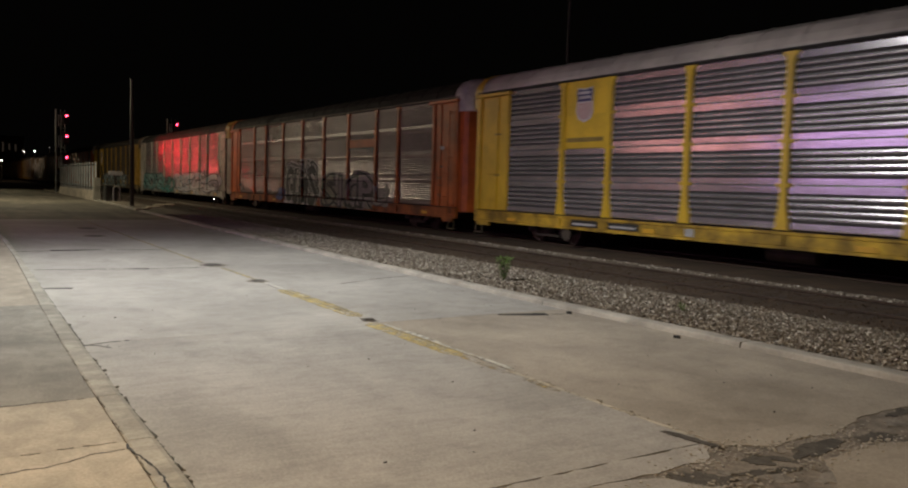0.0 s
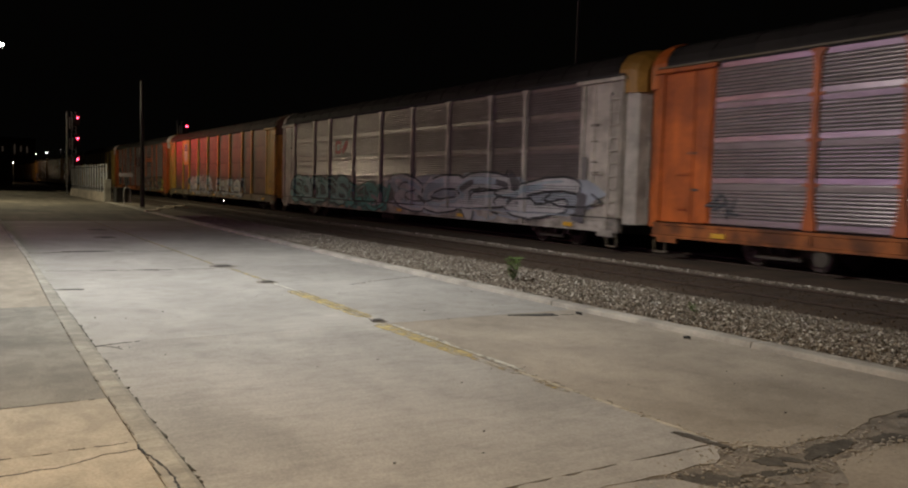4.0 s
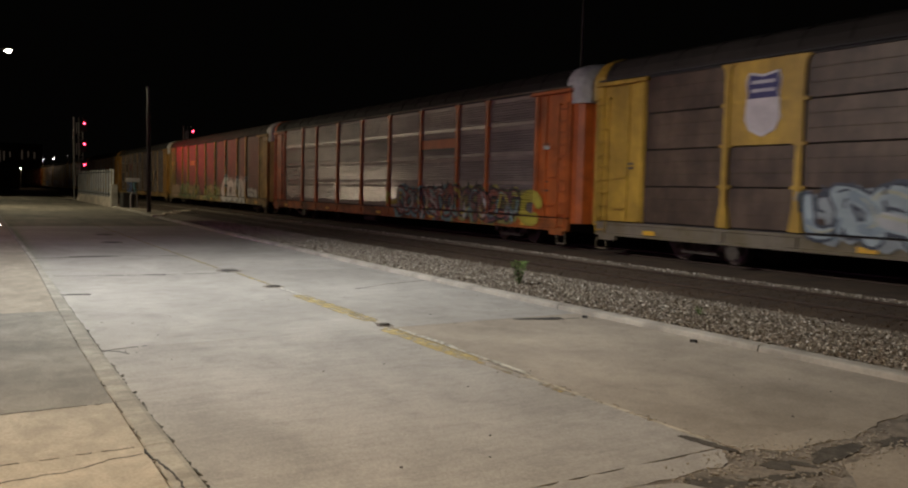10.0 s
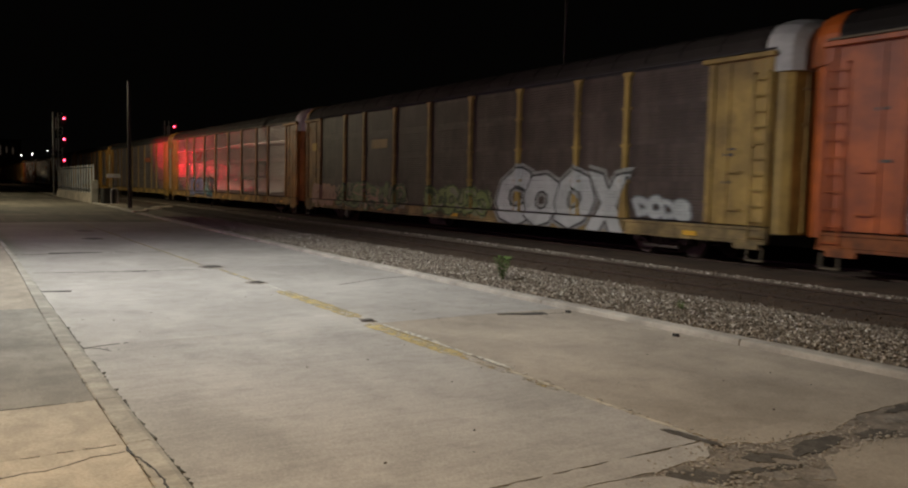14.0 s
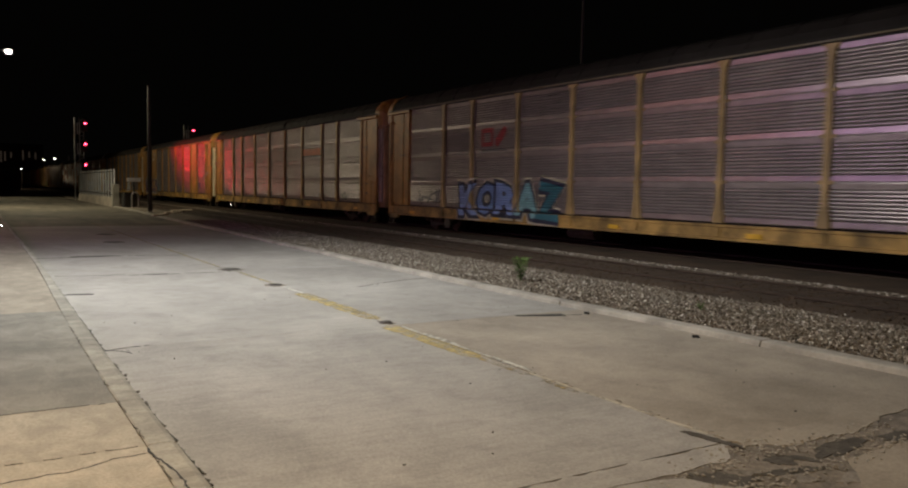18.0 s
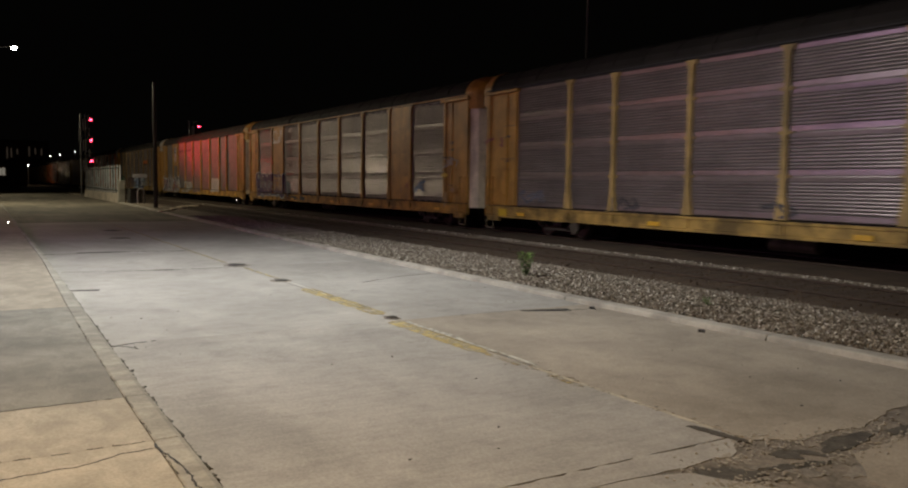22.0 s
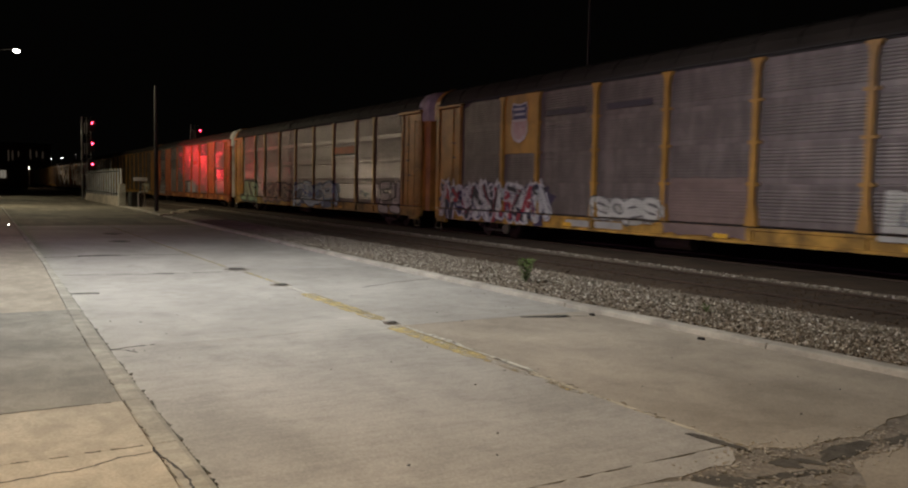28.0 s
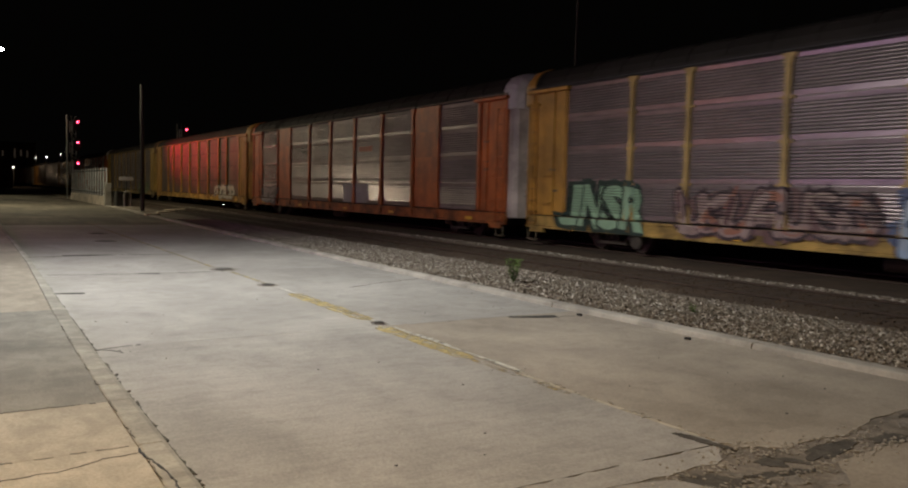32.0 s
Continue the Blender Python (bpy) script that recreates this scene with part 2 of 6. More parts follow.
def box(bm, x0, x1, y0, y1, z0, z1, bevel=0.0, index=0):
    vs = [bm.verts.new((x, y, z)) for x in (x0, x1) for y in (y0, y1) for z in (z0, z1)]
    fs = [bm.faces.new([vs[i] for i in q]) for q in ((0, 1, 3, 2), (4, 6, 7, 5), (0, 4, 5, 1), (2, 3, 7, 6), (0, 2, 6, 4), (1, 5, 7, 3))]
    for fc in fs:
        fc.material_index = index
    if bevel:
        bmesh.ops.bevel(bm, geom=list({e for fc in fs for e in fc.edges}), offset=bevel, segments=1, affect="EDGES", clamp_overlap=True, material=index)
    return bm


def boxes(*sizes, bevel=0.0):
    bm = bmesh.new()
    for s in sizes:
        box(bm, *s, bevel=bevel)
    return bm


def rod(bm, a, b, r, sides=8, r2=None, caps=True):
    a, b = Vector(a), Vector(b)
    q = (b - a).to_track_quat("Z", "Y").to_matrix().to_4x4()
    bmesh.ops.create_cone(bm, cap_ends=caps, segments=sides, radius1=r, radius2=r if r2 is None else r2, depth=(b - a).length,
                          matrix=Matrix.Translation((a + b) / 2) @ q)
    return bm


def sweep(bm, profile, x0, x1, closed=False, axis="x"):
    """A profile of (y, z) drawn along x."""
    rows = [[bm.verts.new((x, y, z)) for y, z in profile] for x in (x0, x1)]
    n = len(profile)
    for i in range(n if closed else n - 1):
        j = (i + 1) % n
        bm.faces.new((rows[0][i], rows[1][i], rows[1][j], rows[0][j]))
    if closed:
        bm.faces.new(rows[0])
        bm.faces.new(rows[1][::-1])
    return bm


def mesh_of(name, bm, *materials, smooth=False):
    me = bpy.data.meshes.new(name)
    bmesh.ops.recalc_face_normals(bm, faces=bm.faces)
    bm.to_mesh(me)
    bm.free()
    for one in materials:
        me.materials.append(one)
    if smooth:
        me.shade_smooth()
    return me


# ---- ground, road, kerbs, tracks ----
def sheet(name, x0, x1, y0, y1, z, material, label, cuts=1):
    bm = bmesh.new()
    bmesh.ops.create_grid(bm, x_segments=cuts, y_segments=1, size=0.5)
    bmesh.ops.transform(bm, matrix=Matrix.Translation(((x0 + x1) / 2, (y0 + y1) / 2, z)) @ Matrix.Diagonal((x1 - x0, y1 - y0, 1, 1)), verts=bm.verts)
    return tagged(part(name, bm, material), label, kind="structure")


sheet("ground", -1500, 1500, -1500, 1500, -0.20, M["soil"], "dark bare soil reaching to the horizon at night")


def kerb_y(x):
    """The railway-side kerb, which bends outwards in the distance."""
    pts = ((-112, 9.9), (-66, 9.5), (-54, 9.3), (-48, 9.02), (-28, 8.45), (-18, 8.2), (-10, 8.18), (-4, 8.31), (30, 9.1))
    for (xa, ya), (xb, yb) in zip(pts, pts[1:]):
        if x <= xb:
            return ya + (yb - ya) * (x - xa) / (xb - xa)
    return pts[-1][1]


# road base and the concrete slabs on it
bm = bmesh.new()
xs = [-400, -200, -112, -90, -66, -54, -48, -38, -28, -18, -10, -4, 30]
up = [(bm.verts.new((x, -1.0 if x < -112 else 0.9, -0.03)), bm.verts.new((x, kerb_y(max(x, -112)) + 0.05, -0.03))) for x in xs]
for a, b in zip(up, up[1:]):
    bm.faces.new((a[0], b[0], b[1], a[1]))
road = tagged(part("road", bm, M["asphalt_dark"]), "two-lane concrete street with worn joints and tar patches", kind="structure")

SLAB_X = [-112, -100, -90, -80, -70, -62, -54, -48, -42.5, -37.2, -32, -27, -22.0, -17.2, -14.45, -9.6, -3.95]
LANE = 4.88
rnd = random.Random(4)
for xa, xb in zip(SLAB_X, SLAB_X[1:]):
    for side in (0, 1):
        bm = bmesh.new()
        j = 0.004 if xb > -30 else 0.012
        jb = 0.0 if side and xb > -4 else j
        lo = (1.215, 1.215) if side == 0 else (LANE + 0.006, LANE + 0.006)
        hi = (LANE - 0.006,) * 2 if side == 0 else (kerb_y(xa) - 0.006, kerb_y(xb) - 0.006)
        n = 4
        tops = []
        for k in range(n + 1):
            s = k / n
            x = xa + j + (xb - xa - j - jb) * s
            row = []
            for y in (lo[0], hi[0] + (hi[1] - hi[0]) * s):
                row.append((bm.verts.new((x + rnd.uniform(-0.006, 0.006) * (0 < k < n), y, 0.0)), bm.verts.new((x, y, -0.03))))
            tops.append(row)
        for a, b in zip(tops, tops[1:]):
            bm.faces.new((a[0][0], b[0][0], b[1][0], a[1][0]))
            bm.faces.new((a[0][1], b[0][1], b[0][0], a[0][0]))
            bm.faces.new((a[1][0], b[1][0], b[1][1], a[1][1]))
        for e in (tops[0], tops[-1]):
            bm.faces.new((e[0][0], e[1][0], e[1][1], e[0][1]))
        bmesh.ops.recalc_face_normals(bm, faces=bm.faces)
        part("slab", bm, M["concrete_brown" if side and xb > -9 else "concrete_far" if xa < -37.5 else "concrete"], road)


def blot(name, centre, rx, ry, turn, z, material, parent, label="", seed=0, n=22, rag=0.35, thick=0.012):
    """A flat patch with an uneven outline, raised by its own thickness."""
    r = random.Random(seed)
    bm = bmesh.new()
    ring = []
    for k in range(n):
        a = 2 * math.pi * k / n
        s = 1 + r.uniform(-rag, rag)
        x, y = rx * s * math.cos(a), ry * s * math.sin(a)
        c, d = math.cos(radians(turn)), math.sin(radians(turn))
        ring.append((centre[0] + x * c - y * d, centre[1] + x * d + y * c))
    top = [bm.verts.new((x, y, z + thick)) for x, y in ring]
    low = [bm.verts.new((centre[0] + (x - centre[0]) * 1.05, centre[1] + (y - centre[1]) * 1.05, z - 0.01)) for x, y in ring]
    bm.faces.new(top)
    for k in range(n):
        bm.faces.new((low[k], low[(k + 1) % n], top[(k + 1) % n], top[k]))
    return part(name, bm, material, parent, label)


# the torn-up corner: old asphalt between broken slabs, and the far lane's slab beyond it
CORNER = [[(-3.94, 1.24), (-3.94, 4.86), (-3.86, 4.8), (-3.64, 4.47), (-3.68, 4.3), (-3.64, 4.0), (-3.655, 3.72), (-3.68, 3.5), (-3.68, 1.24)],
          [(-3.665, 1.24), (-3.665, 3.46), (-3.64, 3.73), (-3.56, 3.98), (-3.25, 4.16), (-2.4, 4.6), (1.5, 4.7), (1.5, 1.24)],
          [(-3.95, 4.9), (-3.95, 8.36), (-3.85, 8.36), (-3.80, 7.3), (-3.8, 6.7), (-3.62, 6.0), (-3.66, 5.6), (-3.66, 5.2), (-3.82, 4.9)],
          [(-3.2, 6.4), (-3.3, 5.95), (-3.27, 5.3), (-2.9, 4.87), (1.5, 4.82), (6, 5), (6, 8.75), (-2.3, 8.45), (-3.6, 7.6)],
          [(1.53, 1.24), (1.53, 4.7), (6, 4.9), (6, 1.24)]]
for q in CORNER:
    bm = bmesh.new()
    r = random.Random(round(q[0][0] * 10 + q[0][1] * 7))
    ring = []
    for (xa, ya), (xb, yb) in zip(q, q[1:] + q[:1]):
        n = max(1, int(math.hypot(xb - xa, yb - ya) / 0.12)) if max(xa, xb) < -2 else 1
        for k in range(n):
            s = k / n
            j = (0.004 if max(ya, yb) < 3.8 else 0.022) if k and not (xa == xb == -3.95) else 0.0
            ring.append((xa + (xb - xa) * s + r.uniform(-j, j), ya + (yb - ya) * s + r.uniform(-j, j)))
    top = [bm.verts.new((x, y, 0.0)) for x, y in ring]
    low = [bm.verts.new((x, y, -0.03)) for x, y in ring]
    bm.faces.new(top)
    for k in range(len(ring)):
        bm.faces.new((low[k], low[k - 1], top[k - 1], top[k]))
    bmesh.ops.recalc_face_normals(bm, faces=bm.faces)
    part("slab", bm, M["concrete_brown" if q[0][1] > 4 or q[0][0] > 0 else "concrete"], road)
part("asphalt_patch", boxes((-3.94, -2.0, 3.3, 8.4, -0.028, -0.006)), M["asphalt"], road, "crumbling grey asphalt between broken slabs")
for k, (x, y, rx, ry, turn) in enumerate(((-4.04, 4.79, 0.24, 0.045, 10), (-3.46, 5.55, 0.10, 0.36, 8), (-3.43, 4.18, 0.13, 0.22, -35), (-3.7, 7.15, 0.05, 0.24, 0),
                                          (-3.30, 4.75, 0.05, 0.3, -12), (-3.4, 6.2, 0.10, 0.2, 0))):
    blot("asphalt_patch", (x, y), rx, ry, turn, 0.002 if k == 0 else -0.006, M["asphalt_dark"], road, "crumbling dark asphalt patch", seed=k + 3, n=30, rag=0.25, thick=0.005)
r = random.Random(78)
for k in range(46):
    blot("asphalt_patch", (r.uniform(-3.85, -2.7), r.uniform(3.5, 8.0)), r.uniform(0.03, 0.16), r.uniform(0.03, 0.11), r.uniform(0, 180), -0.0075 + 0.00006 * k, M[r.choice(("asphalt", "asphalt_dark", "asphalt_pale"))], road, seed=500 + k, n=18, rag=0.4, thick=0.004)
bm = bmesh.new()
r = random.Random(77)
for k in range(800):
    x, y = r.choice(((-3.64, 5.2), (-3.62, 6.0), (-3.82, 4.9), (-3.25, 5.2), (-3.3, 5.9), (-3.6, 4.4), (-3.2, 4.2), (-3.3, 4.05)))
    bmesh.ops.create_icosphere(bm, subdivisions=1, radius=r.uniform(0.003, 0.013), matrix=Matrix.Translation((x + r.gauss(0, 0.06), y + r.gauss(0, 0.28), 0.004)) @ Matrix.Diagonal((1.3, 1.2, 0.5, 1)))
tagged(part("road_crumbs", bm, M["kerb"]), "pale concrete crumbs along the broken road edges", "crumbs", kind="stuff")


def tar_strip(x0, y0, x1, y1, w, seed, material=None, name="tar_strip"):
    r = random.Random(seed)
    bm = bmesh.new()
    d = Vector((x1 - x0, y1 - y0))
    side = Vector((-d.y, d.x)).normalized()
    rows, n = [], 16
    for k in range(n + 1):
        s = k / n
        grow = w * min(1.0, 0.25 + 1.6 * s) * r.uniform(0.75, 1.15)
        c = Vector((x0, y0)) + d * s + side * r.uniform(-0.2, 0.2) * w
        a, b = c + side * grow * r.uniform(0.8, 1.1), c - side * grow * r.uniform(0.8, 1.1)
        rows.append([bm.verts.new((p.x, p.y, z)) for p, z in ((a, -0.01), (a, 0.007), (b, 0.007), (b, -0.01))])
    for a, b in zip(rows, rows[1:]):
        for i in range(3):
            bm.faces.new((a[i], b[i], b[i + 1], a[i + 1]))
    bm.faces.new(rows[0])
    bm.faces.new(rows[-1][::-1])
    bmesh.ops.recalc_face_normals(bm, faces=bm.faces)
    part(name, bm, material or M["tar"], road)


for k, s in enumerate(((-9.52, 6.9, -9.28, 7.62, 0.085), (-14.55, 1.30, -14.44, 1.75, 0.06), (-21.85, 3.3, -21.88, 2.15, 0.10), (-17.2, 3.1, -17.12, 3.5, 0.06))):
    tar_strip(*s, seed=20 + k)


def crack(points, width, z, material, parent, seed, name="crack"):
    """A jagged crack through a few points, its width uneven, here and there closed."""
    r = random.Random(seed)
    bm = bmesh.new()
    path = []
    for (xa, ya), (xb, yb) in zip(points, points[1:]):
        n = max(2, int(math.hypot(xb - xa, yb - ya) / 0.05))
        path += [(xa + (xb - xa) * k / n + r.gauss(0, 0.007), ya + (yb - ya) * k / n + r.gauss(0, 0.007)) for k in range(n)]
    path.append(points[-1])
    for (xa, ya), (xb, yb) in zip(path, path[1:]):
        if r.random() < 0.16:
            continue
        d = Vector((yb - ya, xa - xb)).normalized()
        w0, w1 = width * r.uniform(0.3, 1.1), width * r.uniform(0.3, 1.1)
        a = [bm.verts.new((x + d.x * w, y + d.y * w, z)) for x, y, w in ((xa, ya, -w0), (xb, yb, -w1), (xb, yb, w1), (xa, ya, w0))]
        b = [bm.verts.new((v.co.x, v.co.y, z - 0.006)) for v in a]
        bm.faces.new(a)
        for k in range(4):
            bm.faces.new((a[k - 1], a[k], b[k], b[k - 1]))
    bmesh.ops.recalc_face_normals(bm, faces=bm.faces)
    return part(name, bm, material, parent)


crack([(-21.7, 1.4), (-21.85, 3.3), (-21.7, 4.8)], 0.02, 0.0035, M["tar"], road, 70)
crack([(-9.48, 1.25), (-9.58, 1.5), (-9.62, 1.75)], 0.016, 0.0035, M["tar"], road, 71)
crack([(-9.54, 1.25), (-9.40, 1.42), (-9.22, 1.5)], 0.012, 0.0035, M["tar"], road, 72)
crack([(-17.5, 1.42), (-17.3, 2.3), (-17.15, 3.45), (-17.1, 4.8)], 0.016, 0.0035, M["tar"], road, 73)
crack([(-13.6, 6.2), (-14.1, 7.1), (-14.4, 8.1)], 0.012, 0.0035, M["tar"], road, 74)
crack([(-9.28, 7.62), (-9.2, 7.9), (-9.35, 8.15)], 0.010, 0.0035, M["tar"], road, 75)

# small leaves and crumbs on the slabs
for k in range(34):
    x, y = rnd.uniform(-13, -4.2), rnd.uniform(1.4, 8.0)
    blot("debris", (x, y), rnd.uniform(0.004, 0.013), rnd.uniform(0.004, 0.008), rnd.uniform(0, 180), 0.003, M["tar"], road, seed=100 + k, n=7, rag=0.4, thick=0.004)
for x, y in ((-7.07, 8.0), (-9.2, 8.0)):
    blot("debris", (x, y), 0.05, 0.035, 20, 0.003, M["tar"], road, seed=7, n=8, thick=0.03)

# worn centre line: a yellow stripe that breaks up, with white remains and the tar joint
for k, (xa, xb, yc, w, what) in enumerate(((-14.4, -12.3, 4.96, 0.022, "white_line"), (-13.2, -10.1, 4.90, 0.135, "yellow_line"), (-9.6, -7.3, 4.80, 0.12, "yellow_line"),
                                           (-7.5, -5.6, 4.80, 0.05, "faint_yellow"), (-9.5, -8.9, 4.955, 0.026, "white_line"), (-8.9, -8.0, 4.965, 0.05, "white_line"), (-8.0, -7.2, 4.95, 0.02, "white_line"),
                                           (-7.3, -6.5, 4.945, 0.042, "white_line"), (-6.5, -4.15, 4.865, 0.024, "joint_filler"), (-12.3, -6.4, 4.925, 0.012, "joint_filler"),
                                           (-17.0, -14.6, 4.94, 0.03, "yellow_line"), (-40, -18, 4.83, 0.03, "yellow_line"))):
    bm = bmesh.new()
    n = max(6, int((xb - xa) * 9))
    r = random.Random(50 + k)
    rows = []
    for q in range(n + 1):
        x = xa + (xb - xa) * q / n
        wl, wr = w * r.uniform(0.85, 1.1), w * r.uniform(0.85, 1.1)
        if q in (0, n):
            wl, wr = 0.01, 0.01
        rows.append((bm.verts.new((x, yc - wl, 0.003)), bm.verts.new((x, yc + wr, 0.003))))
    for a, b in zip(rows, rows[1:]):
        bm.faces.new((a[0], b[0], b[1], a[1]))
    tagged(part("lane_marking", bm, M[what], road), "worn and broken painted centre line")

# utility covers beside the centre line
for k, (x, y, s) in enumerate(((-17.5, 4.92, 0.26), (-14.45, 4.9, 0.17), (-9.8, 4.9, 0.105), (-27, 3.9, 0.3), (-31, 4.2, 0.3))):
    t = thing("utility_cover", pose(x, y, 0.0), "round cast-iron cover in a rough asphalt collar in the street", "manhole cover", "street covers")
    blot("collar", (0, 0), s * 1.3, s * 1.0, 10, 0.004, M["asphalt"], t, seed=60 + k, n=18, rag=0.18, thick=0.003)
    bm = bmesh.new()
    bmesh.ops.create_cone(bm, cap_ends=True, segments=24, radius1=s * 0.75, radius2=s * 0.72, depth=0.02, matrix=Matrix.Translation((0, 0, 0.012)))
    part("lid", bm, M["iron"], t)
    for q in range(-2, 3):
        part("rib", boxes((-s * 0.5, s * 0.5, q * s * 0.2 - 0.012, q * s * 0.2 + 0.012, 0.018, 0.027)), M["iron"], t)

# pavement: a kerb of cast lengths and walk slabs behind it
pavement = tagged(sheet("pavement", -400, 30, -9.4, 0.95, 0.08, M["asphalt"], ""), "concrete sidewalk with cracked slabs beside the street", kind="structure")
WALK_X = [-60, -52, -44, -36, -30, -24.5, -19.5, -15.5, -11.9, -9.25, -6.72, -5.5, -2.6, 0.4, 3.4, 6.4]


def gutter_y(x):
    """The foot of the kerb, which swings out slowly down the street."""
    return 1.225 + 0.011 * max(0.0, min(-9 - x, 11)) + 0.004 * max(0.0, -20 - x)


def walk_y(x):
    """The joint between kerb and walk: the kerb grows narrow down the street."""
    return 0.985 + 0.012 * max(0.0, min(-8 - x, 3)) + 0.022 * max(0.0, min(-11 - x, 8)) + 0.004 * max(0.0, -20 - x)


for xa, xb in zip(WALK_X, WALK_X[1:]):
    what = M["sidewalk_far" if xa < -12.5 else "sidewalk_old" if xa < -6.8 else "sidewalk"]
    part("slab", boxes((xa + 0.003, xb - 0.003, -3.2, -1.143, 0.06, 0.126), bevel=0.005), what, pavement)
    bm = bmesh.new()
    plan = [(xa + 0.003, -1.13), (xb - 0.003, -1.13), (xb - 0.003, walk_y(xb) - 0.006), (xa + 0.003, walk_y(xa) - 0.006)]
    rings = [[bm.verts.new((x, y - (q if y > 0 else -q), z)) for x, y in plan] for z, q in ((0.06, 0.0), (0.120, 0.0), (0.126, 0.006))]
    for lo, hi in zip(rings, rings[1:]):
        for i in range(4):
            bm.faces.new((lo[i], lo[(i + 1) % 4], hi[(i + 1) % 4], hi[i]))
    bm.faces.new(rings[-1])
    bmesh.ops.recalc_face_normals(bm, faces=bm.faces)
    part("slab", bm, what, pavement)
    bm = bmesh.new()
    rows = []
    for k in range(4):
        x = xa + 0.006 + (xb - xa - 0.012) * k / 3
        y0, y1 = walk_y(x), gutter_y(x)
        w = y1 - y0
        rows.append([bm.verts.new((x, y, z)) for y, z in ((y0 - 0.004, -0.03), (y0, 0.122), (y0 + 0.015, 0.13), (y1 - 0.38 * w, 0.13), (y1 - 0.22 * w, 0.115), (y1, -0.03))])
    for p, q in zip(rows, rows[1:]):
        for i in range(5):
            bm.faces.new((p[i], q[i], q[i + 1], p[i + 1]))
    bm.faces.new(rows[0])
    bm.faces.new(rows[-1][::-1])
    bmesh.ops.recalc_face_normals(bm, faces=bm.faces)
    part("kerbstone", bm, M["kerb_near"], pavement)
crack([(-5.33, 0.95), (-5.31, 0.75), (-5.22, 0.54), (-5.2, 0.35), (-5.17, 0.15), (-5.2, -0.3), (-5.1, -0.9)], 0.006, 0.1285, M["tar"], pavement, 81)
crack([(-5.45, 0.975), (-5.2, 0.985), (-4.95, 1.03), (-4.76, 1.05), (-4.55, 1.04), (-4.3, 1.08)], 0.009, 0.1335, M["tar"], pavement, 82)
crack([(-6.72, 0.94), (-6.73, 0.3), (-6.70, -0.5), (-6.72, -1.1)], 0.008, 0.1285, M["gutter"], pavement, 83)
crack([(-5.5, 0.94), (-5.5, 0.2), (-5.52, -1.1)], 0.005, 0.1285, M["gutter"], pavement, 84)
# dirt and tufts along the gutter
r = random.Random(12)
crack([(-22, gutter_y(-22) + 0.012), (-16, gutter_y(-16) + 0.012), (-9, 1.237), (-3.5, 1.237)], 0.016, 0.006, M["gutter"], road, 86, "gutter_dirt")
crack([(-13, gutter_y(-13) + 0.006), (-9, 1.230), (-3.5, 1.230)], 0.014, 0.008, M["gutter"], road, 87, "gutter_dirt")
for k in range(9):
    x = -10.5 + 0.75 * k
    crack([(x, walk_y(x) - 0.002), (x + 0.3 + 0.2 * r.random(), walk_y(x + 0.4) + 0.004)], 0.0035, 0.133, M["gutter"], pavement, 600 + k, "crack")
for k in range(12):
    x = -11 + 6.5 * r.random() ** 1.2
    blot("gutter_dirt", (x, gutter_y(x) + 0.015 + abs(r.gauss(0, 0.016))), r.uniform(0.015, 0.07), r.uniform(0.006, 0.02), r.uniform(-15, 15), 0.002, M["gutter"], road, "", seed=300 + k, n=14, rag=0.5, thick=0.008)
for k in range(40):
    x = -6.8 + 3.0 * r.random()
    blot("crumb", (x, 4.88 + r.gauss(0, 0.03)), r.uniform(0.008, 0.03), r.uniform(0.006, 0.015), r.uniform(0, 90), 0.002, M["kerb"], road, "", seed=400 + k, n=7, rag=0.4, thick=0.006)

# railway-side kerb in cast lengths
kerb_far = tagged(new("kerb"), "low weathered concrete kerb between street and gravel", kind="structure")
kx = [-66, -60, -54, -48, -43, -38, -33, -28, -23, -18, -14.3, -10.1, -6.3, -2.2, 2, 7, 12]
for xa, xb in zip(kx, kx[1:]):
    bm = bmesh.new()
    rows = []
    for k in range(5):
        x = xa + 0.01 + (xb - xa - 0.02) * k / 4
        y = kerb_y(x)
        rows.append([bm.verts.new((x, y + dy, z)) for dy, z in ((0.0, -0.03), (0.015, 0.055), (0.04, 0.07), (0.25, 0.07), (0.27, 0.06), (0.27, -0.03))])
    for a, b in zip(rows, rows[1:]):
        for i in range(5):
            bm.faces.new((a[i], b[i], b[i + 1], a[i + 1]))
    bm.faces.new(rows[0])
    bm.faces.new(rows[-1][::-1])
    bmesh.ops.recalc_face_normals(bm, faces=bm.faces)
    part("kerbstone", bm, M["kerb"], kerb_far)

